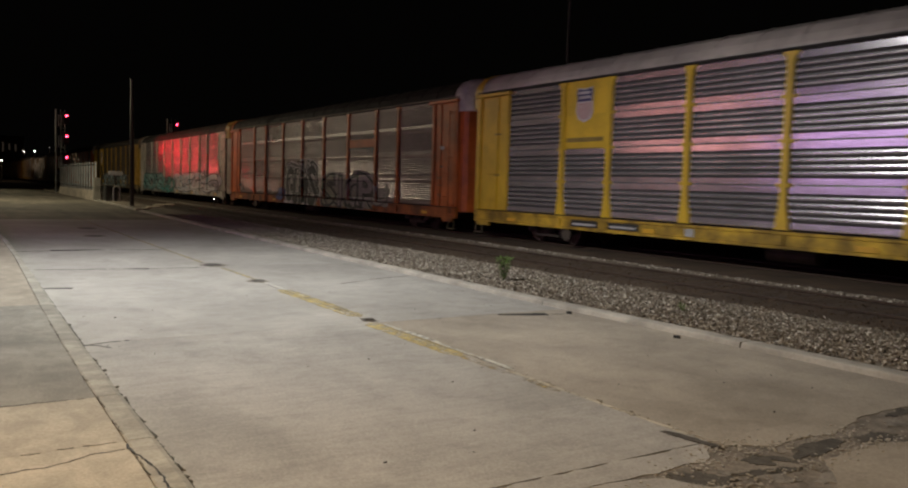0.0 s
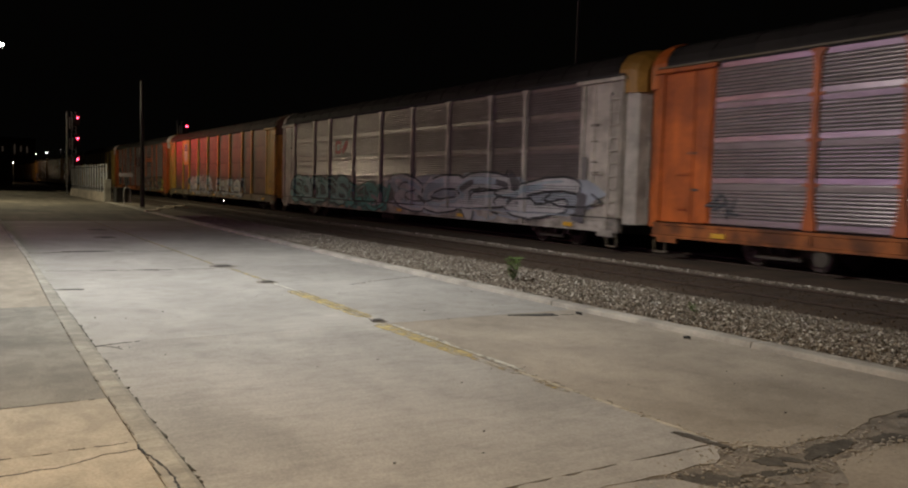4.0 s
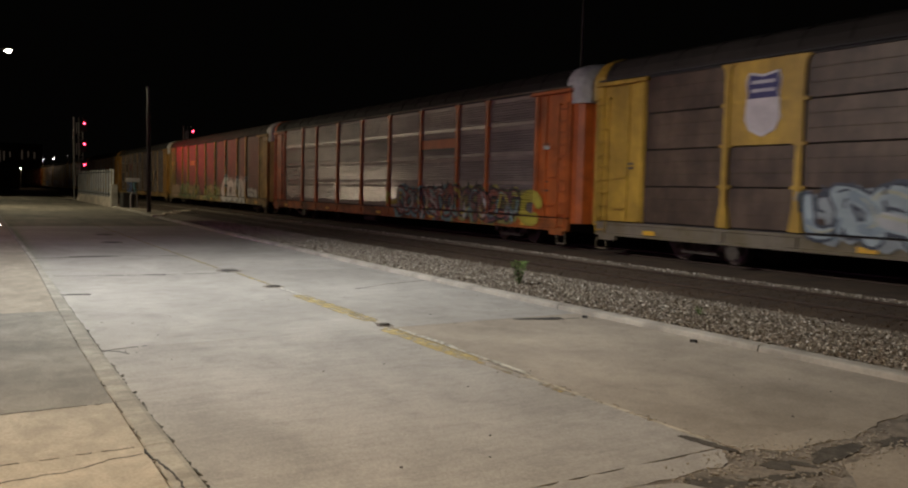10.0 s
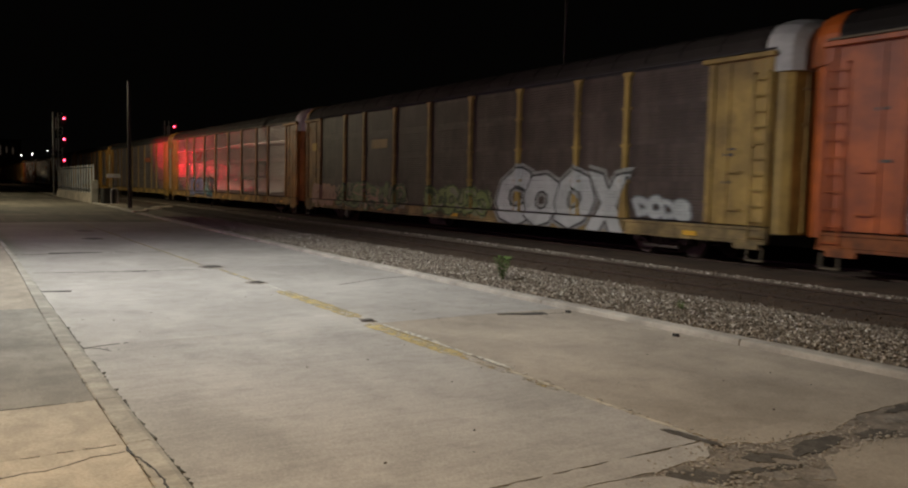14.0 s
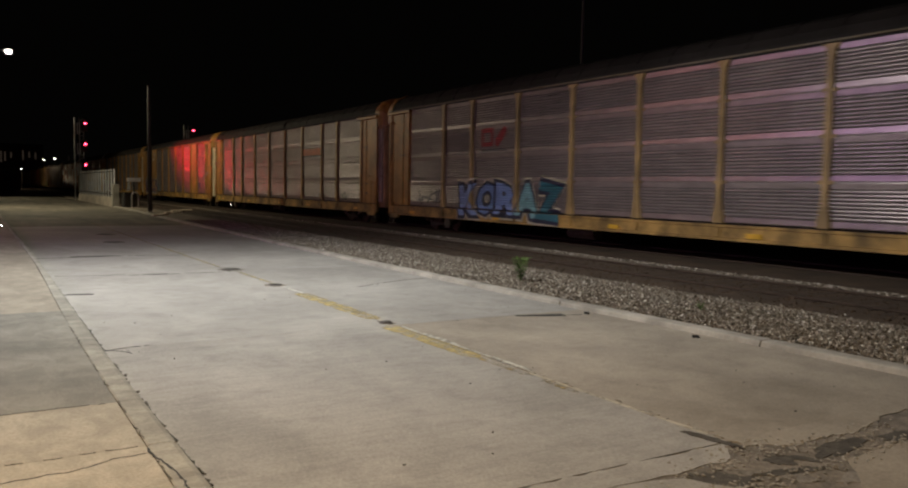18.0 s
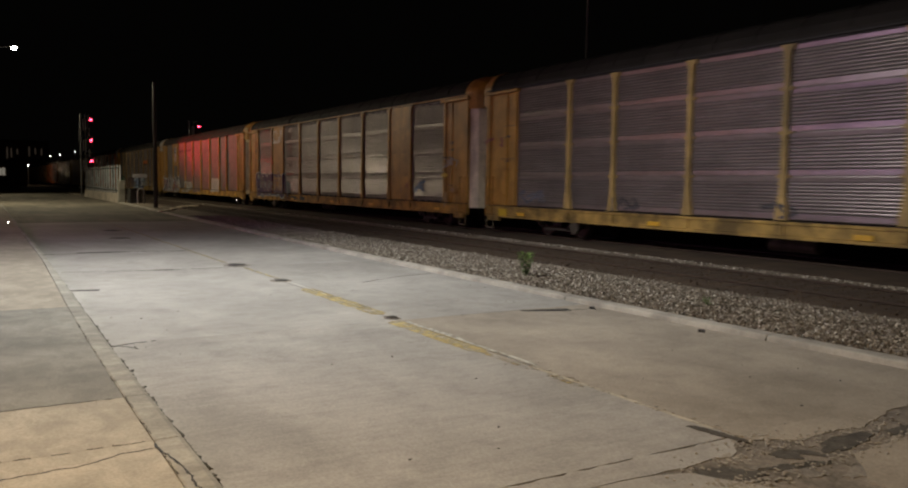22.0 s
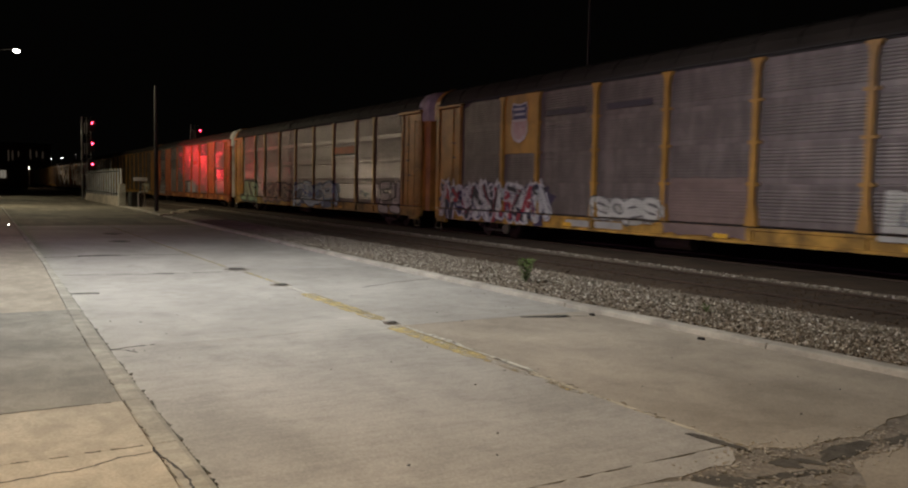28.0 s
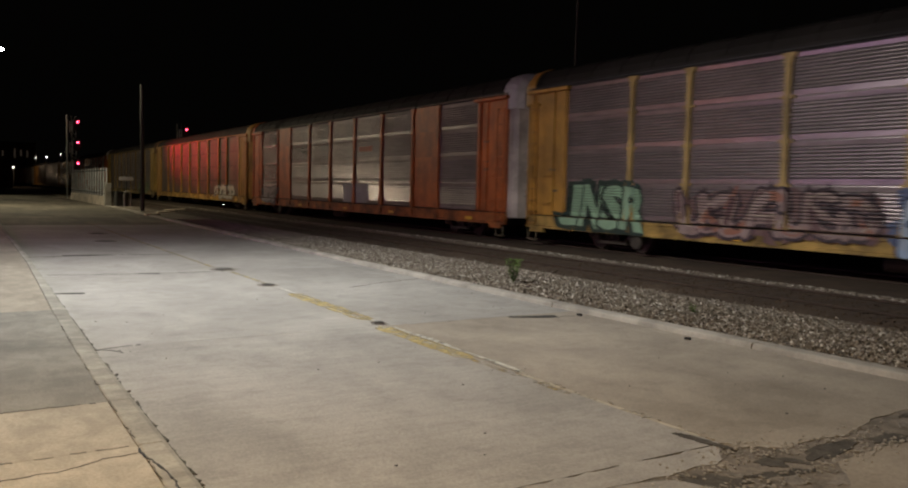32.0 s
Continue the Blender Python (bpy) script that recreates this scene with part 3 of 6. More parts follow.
# ballast: a gravel shoulder, the rusty near track, a pale strip between the tracks, the train's track
bm = bmesh.new()
bx = [-700, -300, -112, -66, -54, -48, -28, -18, -10, -4, 30, 300]
rows = []
for x in bx:
    y0 = kerb_y(max(min(x, 30), -112)) + 0.3
    rows.append([bm.verts.new((x, y, z)) for y, z in ((y0, -0.1), (y0, 0.05), (y0 + 1.3, 0.06), (11.05, 0.075), (13.95, 0.075), (14.05, 0.085), (14.55, 0.085), (14.7, 0.08), (20.5, 0.08), (22, -0.15))])
for a, b in zip(rows, rows[1:]):
    for i in range(9):
        fc = bm.faces.new((a[i], b[i], b[i + 1], a[i + 1]))
        fc.material_index = 1 if i in (3, 4, 6, 7, 8) else 0
ballast = tagged(part("ballast", bm, [M["gravel_bed"], M["rusty_bed"]]), "railway ballast bed with pale gravel and rusty dirt", kind="structure")


def stones(name, count, seed, area, size, label, material):
    """Loose stones strewn over an area, each a rough little block of its own."""
    r = np.random.default_rng(seed)
    base = np.array([(1, 0, 0), (-1, 0, 0), (0, 1, 0), (0, -1, 0), (0, 0, 1), (0, 0, -1)], float)
    tri = np.array([(0, 2, 4), (2, 1, 4), (1, 3, 4), (3, 0, 4), (2, 0, 5), (1, 2, 5), (3, 1, 5), (0, 3, 5)])
    c = area(r, count)
    s = r.uniform(size[0], size[1], (count, 1, 1)) * r.uniform(0.6, 1.3, (count, 6, 1))
    v = base[None] * s * np.array((1, 1, 0.58)) + r.normal(0, 0.008, (count, 6, 3))
    a = r.uniform(0, 6.283, count)
    ca, sa = np.cos(a)[:, None], np.sin(a)[:, None]
    x, y = v[..., 0] * ca - v[..., 1] * sa, v[..., 0] * sa + v[..., 1] * ca
    tilt = r.normal(0, 0.5, (count, 1))
    z = v[..., 2] + x * tilt * 0.5
    v = np.stack([x, y, z], -1) + c[:, None, :]
    me = bpy.data.meshes.new(name)
    me.from_pydata(v.reshape(-1, 3).tolist(), [], (tri[None] + 6 * np.arange(count)[:, None, None]).reshape(-1, 3).tolist())
    return tagged(part(name, me, material), label, "gravel", kind="stuff")


def stone_mat():
    m = mat("gravel_stone", (0.34, 0.31, 0.27), 0.85, 0, 0.25, 60, 0.2, 0.1, 3)
    nt = m.node_tree
    n, l = nt.nodes, nt.links
    geo, ramp = n.new("ShaderNodeNewGeometry"), n.new("ShaderNodeValToRGB")
    els = ramp.color_ramp.elements
    els[0].color, els[1].color = (0.075, 0.060, 0.045, 1), (0.80, 0.75, 0.66, 1)
    els[0].position, els[1].position = 0.0, 1.0
    e = els.new(0.45)
    e.color = (0.20, 0.165, 0.125, 1)
    e = els.new(0.85)
    e.color = (0.42, 0.365, 0.30, 1)
    l.new(geo.outputs["Random Per Island"], ramp.inputs["Fac"])
    l.new(ramp.outputs["Color"], n["Principled BSDF"].inputs["Base Color"])
    return m


M["stone"] = stone_mat()


def shoulder(r, n):
    x = -1 - 40 * r.random(n) ** 1.5
    y0 = np.array([kerb_y(q) for q in x]) + 0.33
    y = y0 + (11.0 + 0.12 * np.sin(x * 2.1) + 0.09 * np.sin(x * 5.3 + 1) + r.normal(0, 0.12, n) - y0) * r.random(n)
    return np.stack([x, y, 0.065 + 0.01 * r.random(n)], 1)


def strip(r, n):
    x = -2 - 60 * r.random(n) ** 1.3
    return np.stack([x, 14.22 + 0.035 * np.clip(-x - 8, 0, 14) + r.normal(0, 0.10, n), np.full(n, 0.09)], 1)


def track_bed(r, n):
    x = -2 - 45 * r.random(n) ** 1.4
    return np.stack([x, r.uniform(11.0, 14.0, n), np.full(n, 0.075)], 1)


stones("gravel_shoulder", 60000, 1, shoulder, (0.009, 0.027), "loose pale grey gravel beside the kerb", M["stone"])
stones("gravel_strip", 8000, 2, strip, (0.02, 0.04), "narrow strip of pale gravel between the tracks", M["stone"])
stones("track_dirt", 5000, 3, track_bed, (0.015, 0.035), "rust-stained stones between the sleepers", M["rusty_bed"])


def track(yc, x0, x1, sleepers):
    t = tagged(new("railway_track"), "rusty railway track on dark timber sleepers", kind="structure")
    for y in (yc - 0.755, yc + 0.755):
        bm = bmesh.new()
        sweep(bm, ((y - 0.07, 0.0), (y - 0.07, 0.02), (y - 0.012, 0.035), (y - 0.012, 0.075), (y - 0.036, 0.09), (y - 0.036, 0.118),
                   (y + 0.036, 0.118), (y + 0.036, 0.09), (y + 0.012, 0.075), (y + 0.012, 0.035), (y + 0.07, 0.02), (y + 0.07, 0.0)), x0, x1, closed=True)
        bmesh.ops.recalc_face_normals(bm, faces=bm.faces)
        rail = part("rail", bm, M["rail"], t)
        part("rail_head", boxes((x0, x1, y - 0.030, y + 0.030, 0.118, 0.122)), M["rail_top"], rail)
    me = mesh_of("sleeper", boxes((-0.115, 0.115, -1.3, 1.3, -0.10, 0.079), bevel=0.004), M["sleeper"])
    for k in range(sleepers):
        part("sleeper", me, None, t, m=pose(0 - k * 0.52 + rnd.uniform(-0.02, 0.02), yc + rnd.uniform(-0.04, 0.04), 0, 0, 0, rnd.uniform(-1, 1)))
    return t


track(12.95, -700, 300, 140)
track(17.74, -700, 300, 120)


# ---- the train ----
CAR = 29.4
SIDE = 1.52
TRAIN_Y = 17.74
BAYS = (2.81, 2.07, 2.91, 2.90, 2.92, 2.90, 2.91, 2.07, 2.81)
EDGE = [-sum(BAYS) / 2]
for w_ in BAYS:
    EDGE.append(EDGE[-1] + w_)
ROWS_Z = (1.14, 2.15, 3.16, 4.17, 5.17)
ROW = 1.0

PAINT = {
    "yellow": mat("railcar_yellow", (0.50, 0.252, 0.04), 0.5, 0, 0.15, 9, 0.04, 0.30, 0.9, tint=(0.29, 0.14, 0.04)),
    "bright": mat("railcar_fresh_yellow", (0.72, 0.46, 0.03), 0.45, 0, 0.1, 9, 0.03, 0.18, 0.9, tint=(0.5, 0.3, 0.04)),
    "lemon": mat("railcar_pale_yellow", (0.56, 0.335, 0.04), 0.5, 0, 0.15, 9, 0.04, 0.28, 0.9, tint=(0.38, 0.215, 0.035)),
    "ivory": mat("railcar_ivory", (0.80, 0.70, 0.48), 0.55, 0, 0.18, 9, 0.05, 0.3, 0.9, tint=(0.58, 0.48, 0.31)),
    "ochre": mat("railcar_faded_yellow", (0.43, 0.28, 0.068), 0.6, 0, 0.2, 9, 0.05, 0.35, 0.9, tint=(0.22, 0.14, 0.06)),
    "orange": mat("railcar_orange", (0.55, 0.122, 0.016), 0.5, 0, 0.15, 9, 0.04, 0.35, 0.9, tint=(0.32, 0.075, 0.02)),
    "white": mat("railcar_white", (0.58, 0.51, 0.43), 0.5, 0, 0.15, 9, 0.04, 0.35, 0.9, tint=(0.36, 0.30, 0.25)),
    "tan": mat("railcar_tan", (0.45, 0.29, 0.12), 0.55, 0, 0.18, 9, 0.04, 0.35, 0.9, tint=(0.26, 0.17, 0.08)),
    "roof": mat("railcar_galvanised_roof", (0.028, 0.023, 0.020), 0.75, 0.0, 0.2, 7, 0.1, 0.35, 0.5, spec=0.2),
    "roof_white": mat("railcar_pale_roof", (0.52, 0.46, 0.42), 0.6, 0.0, 0.15, 7, 0.1, 0.3, 0.5),
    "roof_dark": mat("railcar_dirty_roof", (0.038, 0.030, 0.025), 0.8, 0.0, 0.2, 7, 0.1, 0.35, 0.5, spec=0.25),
    "cream": mat("railcar_bleached_post", (0.50, 0.33, 0.115), 0.6, 0, 0.2, 9, 0.05, 0.35, 0.9, tint=(0.33, 0.22, 0.09)),
    # slot floors: the shade of the openings is put into this colour
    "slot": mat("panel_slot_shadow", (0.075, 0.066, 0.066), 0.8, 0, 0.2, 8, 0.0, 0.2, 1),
    "cap_white": mat("end_cap_white", (0.62, 0.60, 0.57), 0.6, 0, 0.15, 9, 0.03, 0.35, 1.2),
    "cap_rust": mat("end_cap_rust", (0.16, 0.09, 0.05), 0.8, 0, 0.3, 9, 0.1, 0.4, 1.2),
    "chrome": mat("panel_new_galvanised", (0.72, 0.69, 0.72), 0.2, 0.75, 0.1, 6, 0.02, 0.22, 0.7),
    "silver": mat("panel_galvanised", (0.47, 0.398, 0.385), 0.27, 0.62, 0.12, 6, 0.02, 0.16, 0.6),
    "dull": mat("panel_dull_grey", (0.335, 0.278, 0.268), 0.32, 0.58, 0.15, 6, 0.02, 0.16, 0.6),
    "brown": mat("panel_rust_brown", (0.115, 0.080, 0.052), 0.5, 0.3, 0.2, 8, 0.05, 0.35, 0.8, tint=(0.075, 0.05, 0.035)),
    "umber": mat("panel_painted_umber", (0.098, 0.074, 0.058), 0.55, 0.25, 0.2, 8, 0.05, 0.3, 0.8),
    "grey": mat("panel_painted_grey", (0.20, 0.168, 0.158), 0.5, 0.4, 0.15, 8, 0.05, 0.25, 0.8),
    "grimy": mat("grimy_sill", (0.17, 0.14, 0.10), 0.7, 0, 0.25, 9, 0.05, 0.4, 1.2, tint=(0.30, 0.22, 0.07)),
    # near-black colour stands in for shade inside the car and in its gaps
    "inside": mat("railcar_inside_shade", (0.045, 0.04, 0.04), 0.9, 0, 0.2, 5, 0, 0.2, 1),
}


def uneven_gloss(m, lo, hi):
    """Sheet by sheet, a different polish."""
    nt = m.node_tree
    info, rg = nt.nodes.new("ShaderNodeObjectInfo"), nt.nodes.new("ShaderNodeMapRange")
    rg.inputs["To Min"].default_value, rg.inputs["To Max"].default_value = lo, hi
    nt.links.new(info.outputs["Random"], rg.inputs["Value"])
    nt.links.new(rg.outputs[0], nt.nodes["Principled BSDF"].inputs["Roughness"])


def dirty(key, base, tint):
    """The same paint under a film of road dirt, for the side sills."""
    PAINT[key + "_sill"] = mat("railcar_" + key + "_sill", base, 0.7, 0, 0.3, 12, 0.06, 0.55, 1.3, tint=tint)


dirty("yellow", (0.48, 0.26, 0.045), (0.27, 0.15, 0.04))
dirty("bright", (0.60, 0.38, 0.035), (0.34, 0.20, 0.04))
dirty("ochre", (0.30, 0.21, 0.08), (0.11, 0.085, 0.05))
dirty("orange", (0.38, 0.11, 0.022), (0.14, 0.05, 0.02))
dirty("white", (0.42, 0.37, 0.32), (0.17, 0.14, 0.11))
dirty("tan", (0.43, 0.255, 0.075), (0.20, 0.13, 0.05))
dirty("cream", (0.44, 0.275, 0.07), (0.20, 0.13, 0.045))
for key in ("yellow", "lemon", "ivory", "ochre", "orange", "white", "tan", "cream"):
    streaked(PAINT[key], (1.3, 1.3, 0.28), 0.20, 0.38, 0.66, own=True)
for key in ("brown", "umber", "grey", "dull", "silver"):
    streaked(PAINT[key], (1.8, 1.8, 0.35), 0.26 if key in ("brown", "umber", "grey") else 0.08, 0.38, 0.66, own=True)
for key in ("dull", "silver", "chrome"):
    streaked(PAINT[key], (0.5, 0.5, 7.0), 0.22, 0.36, 0.66, own=True)
uneven_gloss(PAINT["chrome"], 0.17, 0.24)
uneven_gloss(PAINT["silver"], 0.25, 0.33)
uneven_gloss(PAINT["dull"], 0.28, 0.36)
INK = {}


def ink(colour):
    key = tuple(round(c, 3) for c in colour)
    if key not in INK:
        INK[key] = mat("spray_paint", key, 0.55, 0, 0.12, 14, 0.0, 0.22, 1.6)
    return INK[key]


CHROME, RIBBED, FINE, FAINT, FLAT = 0.037, 0.034, 0.026, 0.013, 0.007


def slots(depth):
    """(z, height) of the dark slots pressed into one sheet of that relief."""
    if depth == CHROME:
        return [(0.165 + k * 0.15, 0.048) for k in range(5)]
    if depth == FAINT:
        return [(0.15 + k * 0.079, 0.006) for k in range(10)]
    if depth == FINE:
        return [(0.15 + k * 0.079, 0.013) for k in range(10)]
    return [(0.150 + k * 0.0855, 0.014) for k in range(9)]


def rib_profile(depth):
    """(z, depth, is slot floor) up one sheet: plain bands at foot and head, raised strips with slots between."""
    out = [(0.0, depth * 0.8), (0.02, depth)]
    cut = slots(depth)
    for k, (z, h) in enumerate(cut):
        out += [(z - 0.010, depth if k == 0 else depth * 0.78), (z, 0.004), (z + h, 0.004)]
        if k < len(cut) - 1:
            mid = (z + h + cut[k + 1][0]) / 2
            out += [(z + h + 0.010, depth * 0.78), (mid - 0.006, depth), (mid + 0.004, depth)]
        else:
            out += [(z + h + 0.012, depth * (1.0 if depth == CHROME else 0.55))]
    return out + [(0.985, depth), (1.006, depth * 0.8)]


def rib_at(z, depth):
    k = max(i for i in range(4) if ROWS_Z[i] <= z or i == 0)
    q = z - ROWS_Z[k]
    pts = rib_profile(depth)
    for (za, a), (zb, b) in zip(pts, pts[1:]):
        if za <= q <= zb:
            return a + (b - a) * (q - za) / max(zb - za, 1e-6)
    return 0.0


SHARED = {}


def shared(key, make, *materials, smooth=False):
    if key not in SHARED:
        SHARED[key] = mesh_of(key[0], make(), *materials, smooth=smooth)
    return SHARED[key]


def panel_mesh(width, depth):
    bm = bmesh.new()
    if depth < 0.012:
        sweep(bm, ((0.0, 0.0), (-depth, 0.01), (-depth, 0.32), (-depth * 0.4, 0.33), (-depth, 0.34), (-depth, 0.65), (-depth * 0.4, 0.66), (-depth, 0.67), (-depth, 0.968), (0.0, 0.978)), 0.006, width - 0.006)
        return bm
    prof = rib_profile(depth)
    sweep(bm, [(-d, z) for z, d in prof], 0.006, width - 0.006)
    bm.faces.ensure_lookup_table()
    # slot floors take the second, darker material as painted shade
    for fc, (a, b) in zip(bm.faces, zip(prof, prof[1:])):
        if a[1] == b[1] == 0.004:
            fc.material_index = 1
    return bm


def post_mesh():
    """A hat-section side post, flared at head and foot, with small brackets at the panel joints."""
    bm = bmesh.new()
    outline = ((1.12, 0.21), (1.30, 0.19), (1.75, 0.10), (4.85, 0.095), (5.05, 0.14), (5.12, 0.22), (5.17, 0.22))
    rows = []
    for z, w in outline:
        rows.append([bm.verts.new((x, y, z)) for x, y in ((-w, 0.01), (-w * 0.8, -0.10), (w * 0.8, -0.10), (w, 0.01))])
    for a, b in zip(rows, rows[1:]):
        for i in range(3):
            bm.faces.new((a[i], a[i + 1], b[i + 1], b[i]))
    bm.faces.new(rows[0])
    bm.faces.new(rows[-1])
    for z in ROWS_Z[1:4]:
        box(bm, -0.18, 0.18, -0.075, 0.0, z - 0.045, z + 0.035)
    return bm


def roof_profile(s=1.0, lift=0.0):
    half = ((1.575, 5.255), (1.575, 5.33), (1.50, 5.52), (1.28, 5.76), (0.9, 5.91), (0.4, 5.98))
    return [(-y * s, z + lift) for y, z in half] + [(y * s, z + lift) for y, z in half[::-1]]


def roof_mesh():
    bm = bmesh.new()
    sweep(bm, roof_profile(), -14.05, 14.05, closed=True)
    for k in range(-11, 12):
        x = k * 1.24
        sweep(bm, roof_profile(1.008, 0.018), x - 0.03, x + 0.03, closed=True)
    return bm


def end_plan(grow=0.0):
    half = ((14.02, 1.50), (14.26, 1.47), (14.44, 1.36), (14.55, 1.10), (14.58, 0.55))
    return [(x + grow, -(y + grow)) for x, y in half] + [(x + grow, y + grow) for x, y in half[::-1]]


def prism(bm, plan, z0, z1):
    a, b = [bm.verts.new((x, y, z0)) for x, y in plan], [bm.verts.new((x, y, z1)) for x, y in plan]
    n = len(plan)
    for i in range(n):
        bm.faces.new((a[i], a[(i + 1) % n], b[(i + 1) % n], b[i]))
    bm.faces.new(a[::-1])
    bm.faces.new(b)
    return bm


def door_mesh():
    return prism(bmesh.new(), end_plan(), 0.95, 4.72)


def cap_mesh():
    """The domed hood over the end doors."""
    bm = bmesh.new()
    rings = []
    for x, s, lift in ((13.82, 1.012, 0.03), (14.16, 1.0, 0.03), (14.42, 0.95, -0.03), (14.61, 0.82, -0.16)):
        prof = [(y * s, z + lift) for y, z in roof_profile()]
        prof = [(prof[0][0], 4.70)] + prof + [(prof[-1][0], 4.70)]
        rings.append([bm.verts.new((x, y, z)) for y, z in prof])
    n = len(rings[0])
    for a, b in zip(rings, rings[1:]):
        for i in range(n):
            bm.faces.new((a[i], b[i], b[(i + 1) % n], a[(i + 1) % n]))
    bm.faces.new(rings[0])
    bm.faces.new(rings[-1])
    return bm


def end_panel_mesh():
    """The plain side sheet at the car's end, with pressed seams."""
    bm = boxes((0.0, 1.90, -0.045, 0.02, 1.12, 5.17), bevel=0.008)
    box(bm, 0.05, 0.24, -0.095, -0.04, 1.14, 5.15, bevel=0.02)
    box(bm, 0.62, 0.69, -0.075, -0.04, 1.14, 5.15)
    box(bm, 1.68, 1.90, -0.10, -0.04, 1.12, 5.17, bevel=0.02)
    for z in (2.1, 3.1, 4.1):
        box(bm, 0.75, 1.6, -0.052, -0.04, z, z + 0.03)
    return bm


def ladder_mesh(rungs=11):
    bm = bmesh.new()
    top = 1.05 + (rungs - 1) * 0.37
    for x in (0.0, 0.42):
        box(bm, x - 0.012, x + 0.012, -0.15, -0.125, 0.75, top)
    for k in range(rungs):
        z = 0.85 + k * 0.37
        rod(bm, (0, -0.14, z), (0.42, -0.14, z), 0.016, 6)
    for z in (1.2, (top + 1.2) / 2, top - 0.05):
        for x in (0.0, 0.42):
            box(bm, x - 0.015, x + 0.015, -0.14, -0.02, z - 0.02, z + 0.02)
    return bm


def sill_mesh():
    bm = bmesh.new()
    sweep(bm, ((-1.50, 1.085), (-1.63, 1.085), (-1.63, 1.02), (-1.60, 1.01), (-1.60, 0.77), (-1.63, 0.755), (-1.63, 0.69), (-1.50, 0.69)), -14.05, 14.05, closed=True)
    for x in EDGE[1:-1]:
        box(bm, x - 0.10, x + 0.10, -1.645, -1.60, 0.77, 1.01)
    for x in (-13.5, 13.5):
        box(bm, x - 0.35, x + 0.35, -1.64, -1.52, 0.56, 0.70)
    return bm


def far_side_mesh():
    """The side turned away from the street: panels, posts and sill as one sheet with relief."""
    bm = bmesh.new()
    prof = [(SIDE, z) for z in (1.13,)] + [(SIDE + d, ROWS_Z[k] + z) for k in range(4) for z, d in rib_profile(RIBBED)]
    sweep(bm, prof, EDGE[0], EDGE[-1])
    for x in EDGE[1:-1]:
        box(bm, x - 0.1, x + 0.1, SIDE, SIDE + 0.1, 1.13, 5.17)
    for x0, x1 in ((-14.05, EDGE[0]), (EDGE[-1], 14.05)):
        box(bm, x0, x1, SIDE - 0.05, SIDE + 0.04, 1.13, 5.2)
    box(bm, -14.05, 14.05, SIDE, SIDE + 0.11, 0.60, 1.13)
    return bm


def truck_frame_mesh():
    """Both cast side frames with their bearing boxes and spring nests, and the bolster."""
    bm = bmesh.new()
    for s in (-1, 1):
        y = s * 1.02
        ya, yb = min(y, y + s * 0.16), max(y, y + s * 0.16)
        box(bm, -1.05, 1.05, ya, yb, 0.62, 0.74, bevel=0.02)
        box(bm, -0.62, 0.62, ya, yb, 0.24, 0.36, bevel=0.02)
        for x in (-0.865, 0.865):
            box(bm, x - 0.16, x + 0.16, ya - 0.02, yb + 0.02, 0.40, 0.66, bevel=0.03)
            rod(bm, (x, yb + (0.02 if s > 0 else 0), 0.46), (x, ya - (0.02 if s < 0 else 0), 0.46), 0.10, 10)
        for x0, x1 in ((-0.86, -0.5), (0.86, 0.5)):
            rod(bm, (x0, (ya + yb) / 2, 0.66), (x1, (ya + yb) / 2, 0.30), 0.07, 6)
        for k in (-0.2, 0.0, 0.2):
            rod(bm, (k, (ya + yb) / 2, 0.36), (k, (ya + yb) / 2, 0.60), 0.075, 8)
    box(bm, -0.2, 0.2, -1.1, 1.1, 0.50, 0.74)
    return bm


def wheelset_mesh():
    bm = bmesh.new()
    rod(bm, (0, -1.1, 0), (0, 1.1, 0), 0.085, 10)
    for s in (-1, 1):
        y = s * 0.755
        rod(bm, (0, y - 0.065, 0), (0, y + 0.065, 0), 0.42, 28)
        rod(bm, (0, y - s * 0.085, 0), (0, y - s * 0.06, 0), 0.455, 28)
        rod(bm, (0, y + s * 0.06, 0), (0, y + s * 0.10, 0), 0.13, 12)
        for k in range(3):
            a = k * 2.094
            box(bm, 0.24 * math.cos(a) - 0.03, 0.24 * math.cos(a) + 0.03, y + s * 0.066 - 0.006, y + s * 0.066 + 0.006, 0.24 * math.sin(a) - 0.03, 0.24 * math.sin(a) + 0.03)
    return bm


# flat painting that follows the ribs, posts and sill
def skin(x, z, depth, posts):
    if z < 1.13:
        return 1.635
    y = SIDE + rib_at(z, depth)
    if posts:
        for e in EDGE[1:-1]:
            if abs(x - e) < 0.105:
                y = max(y, SIDE + 0.10)
    if x < EDGE[0] or x > EDGE[-1]:
        y = SIDE + 0.1
    return y


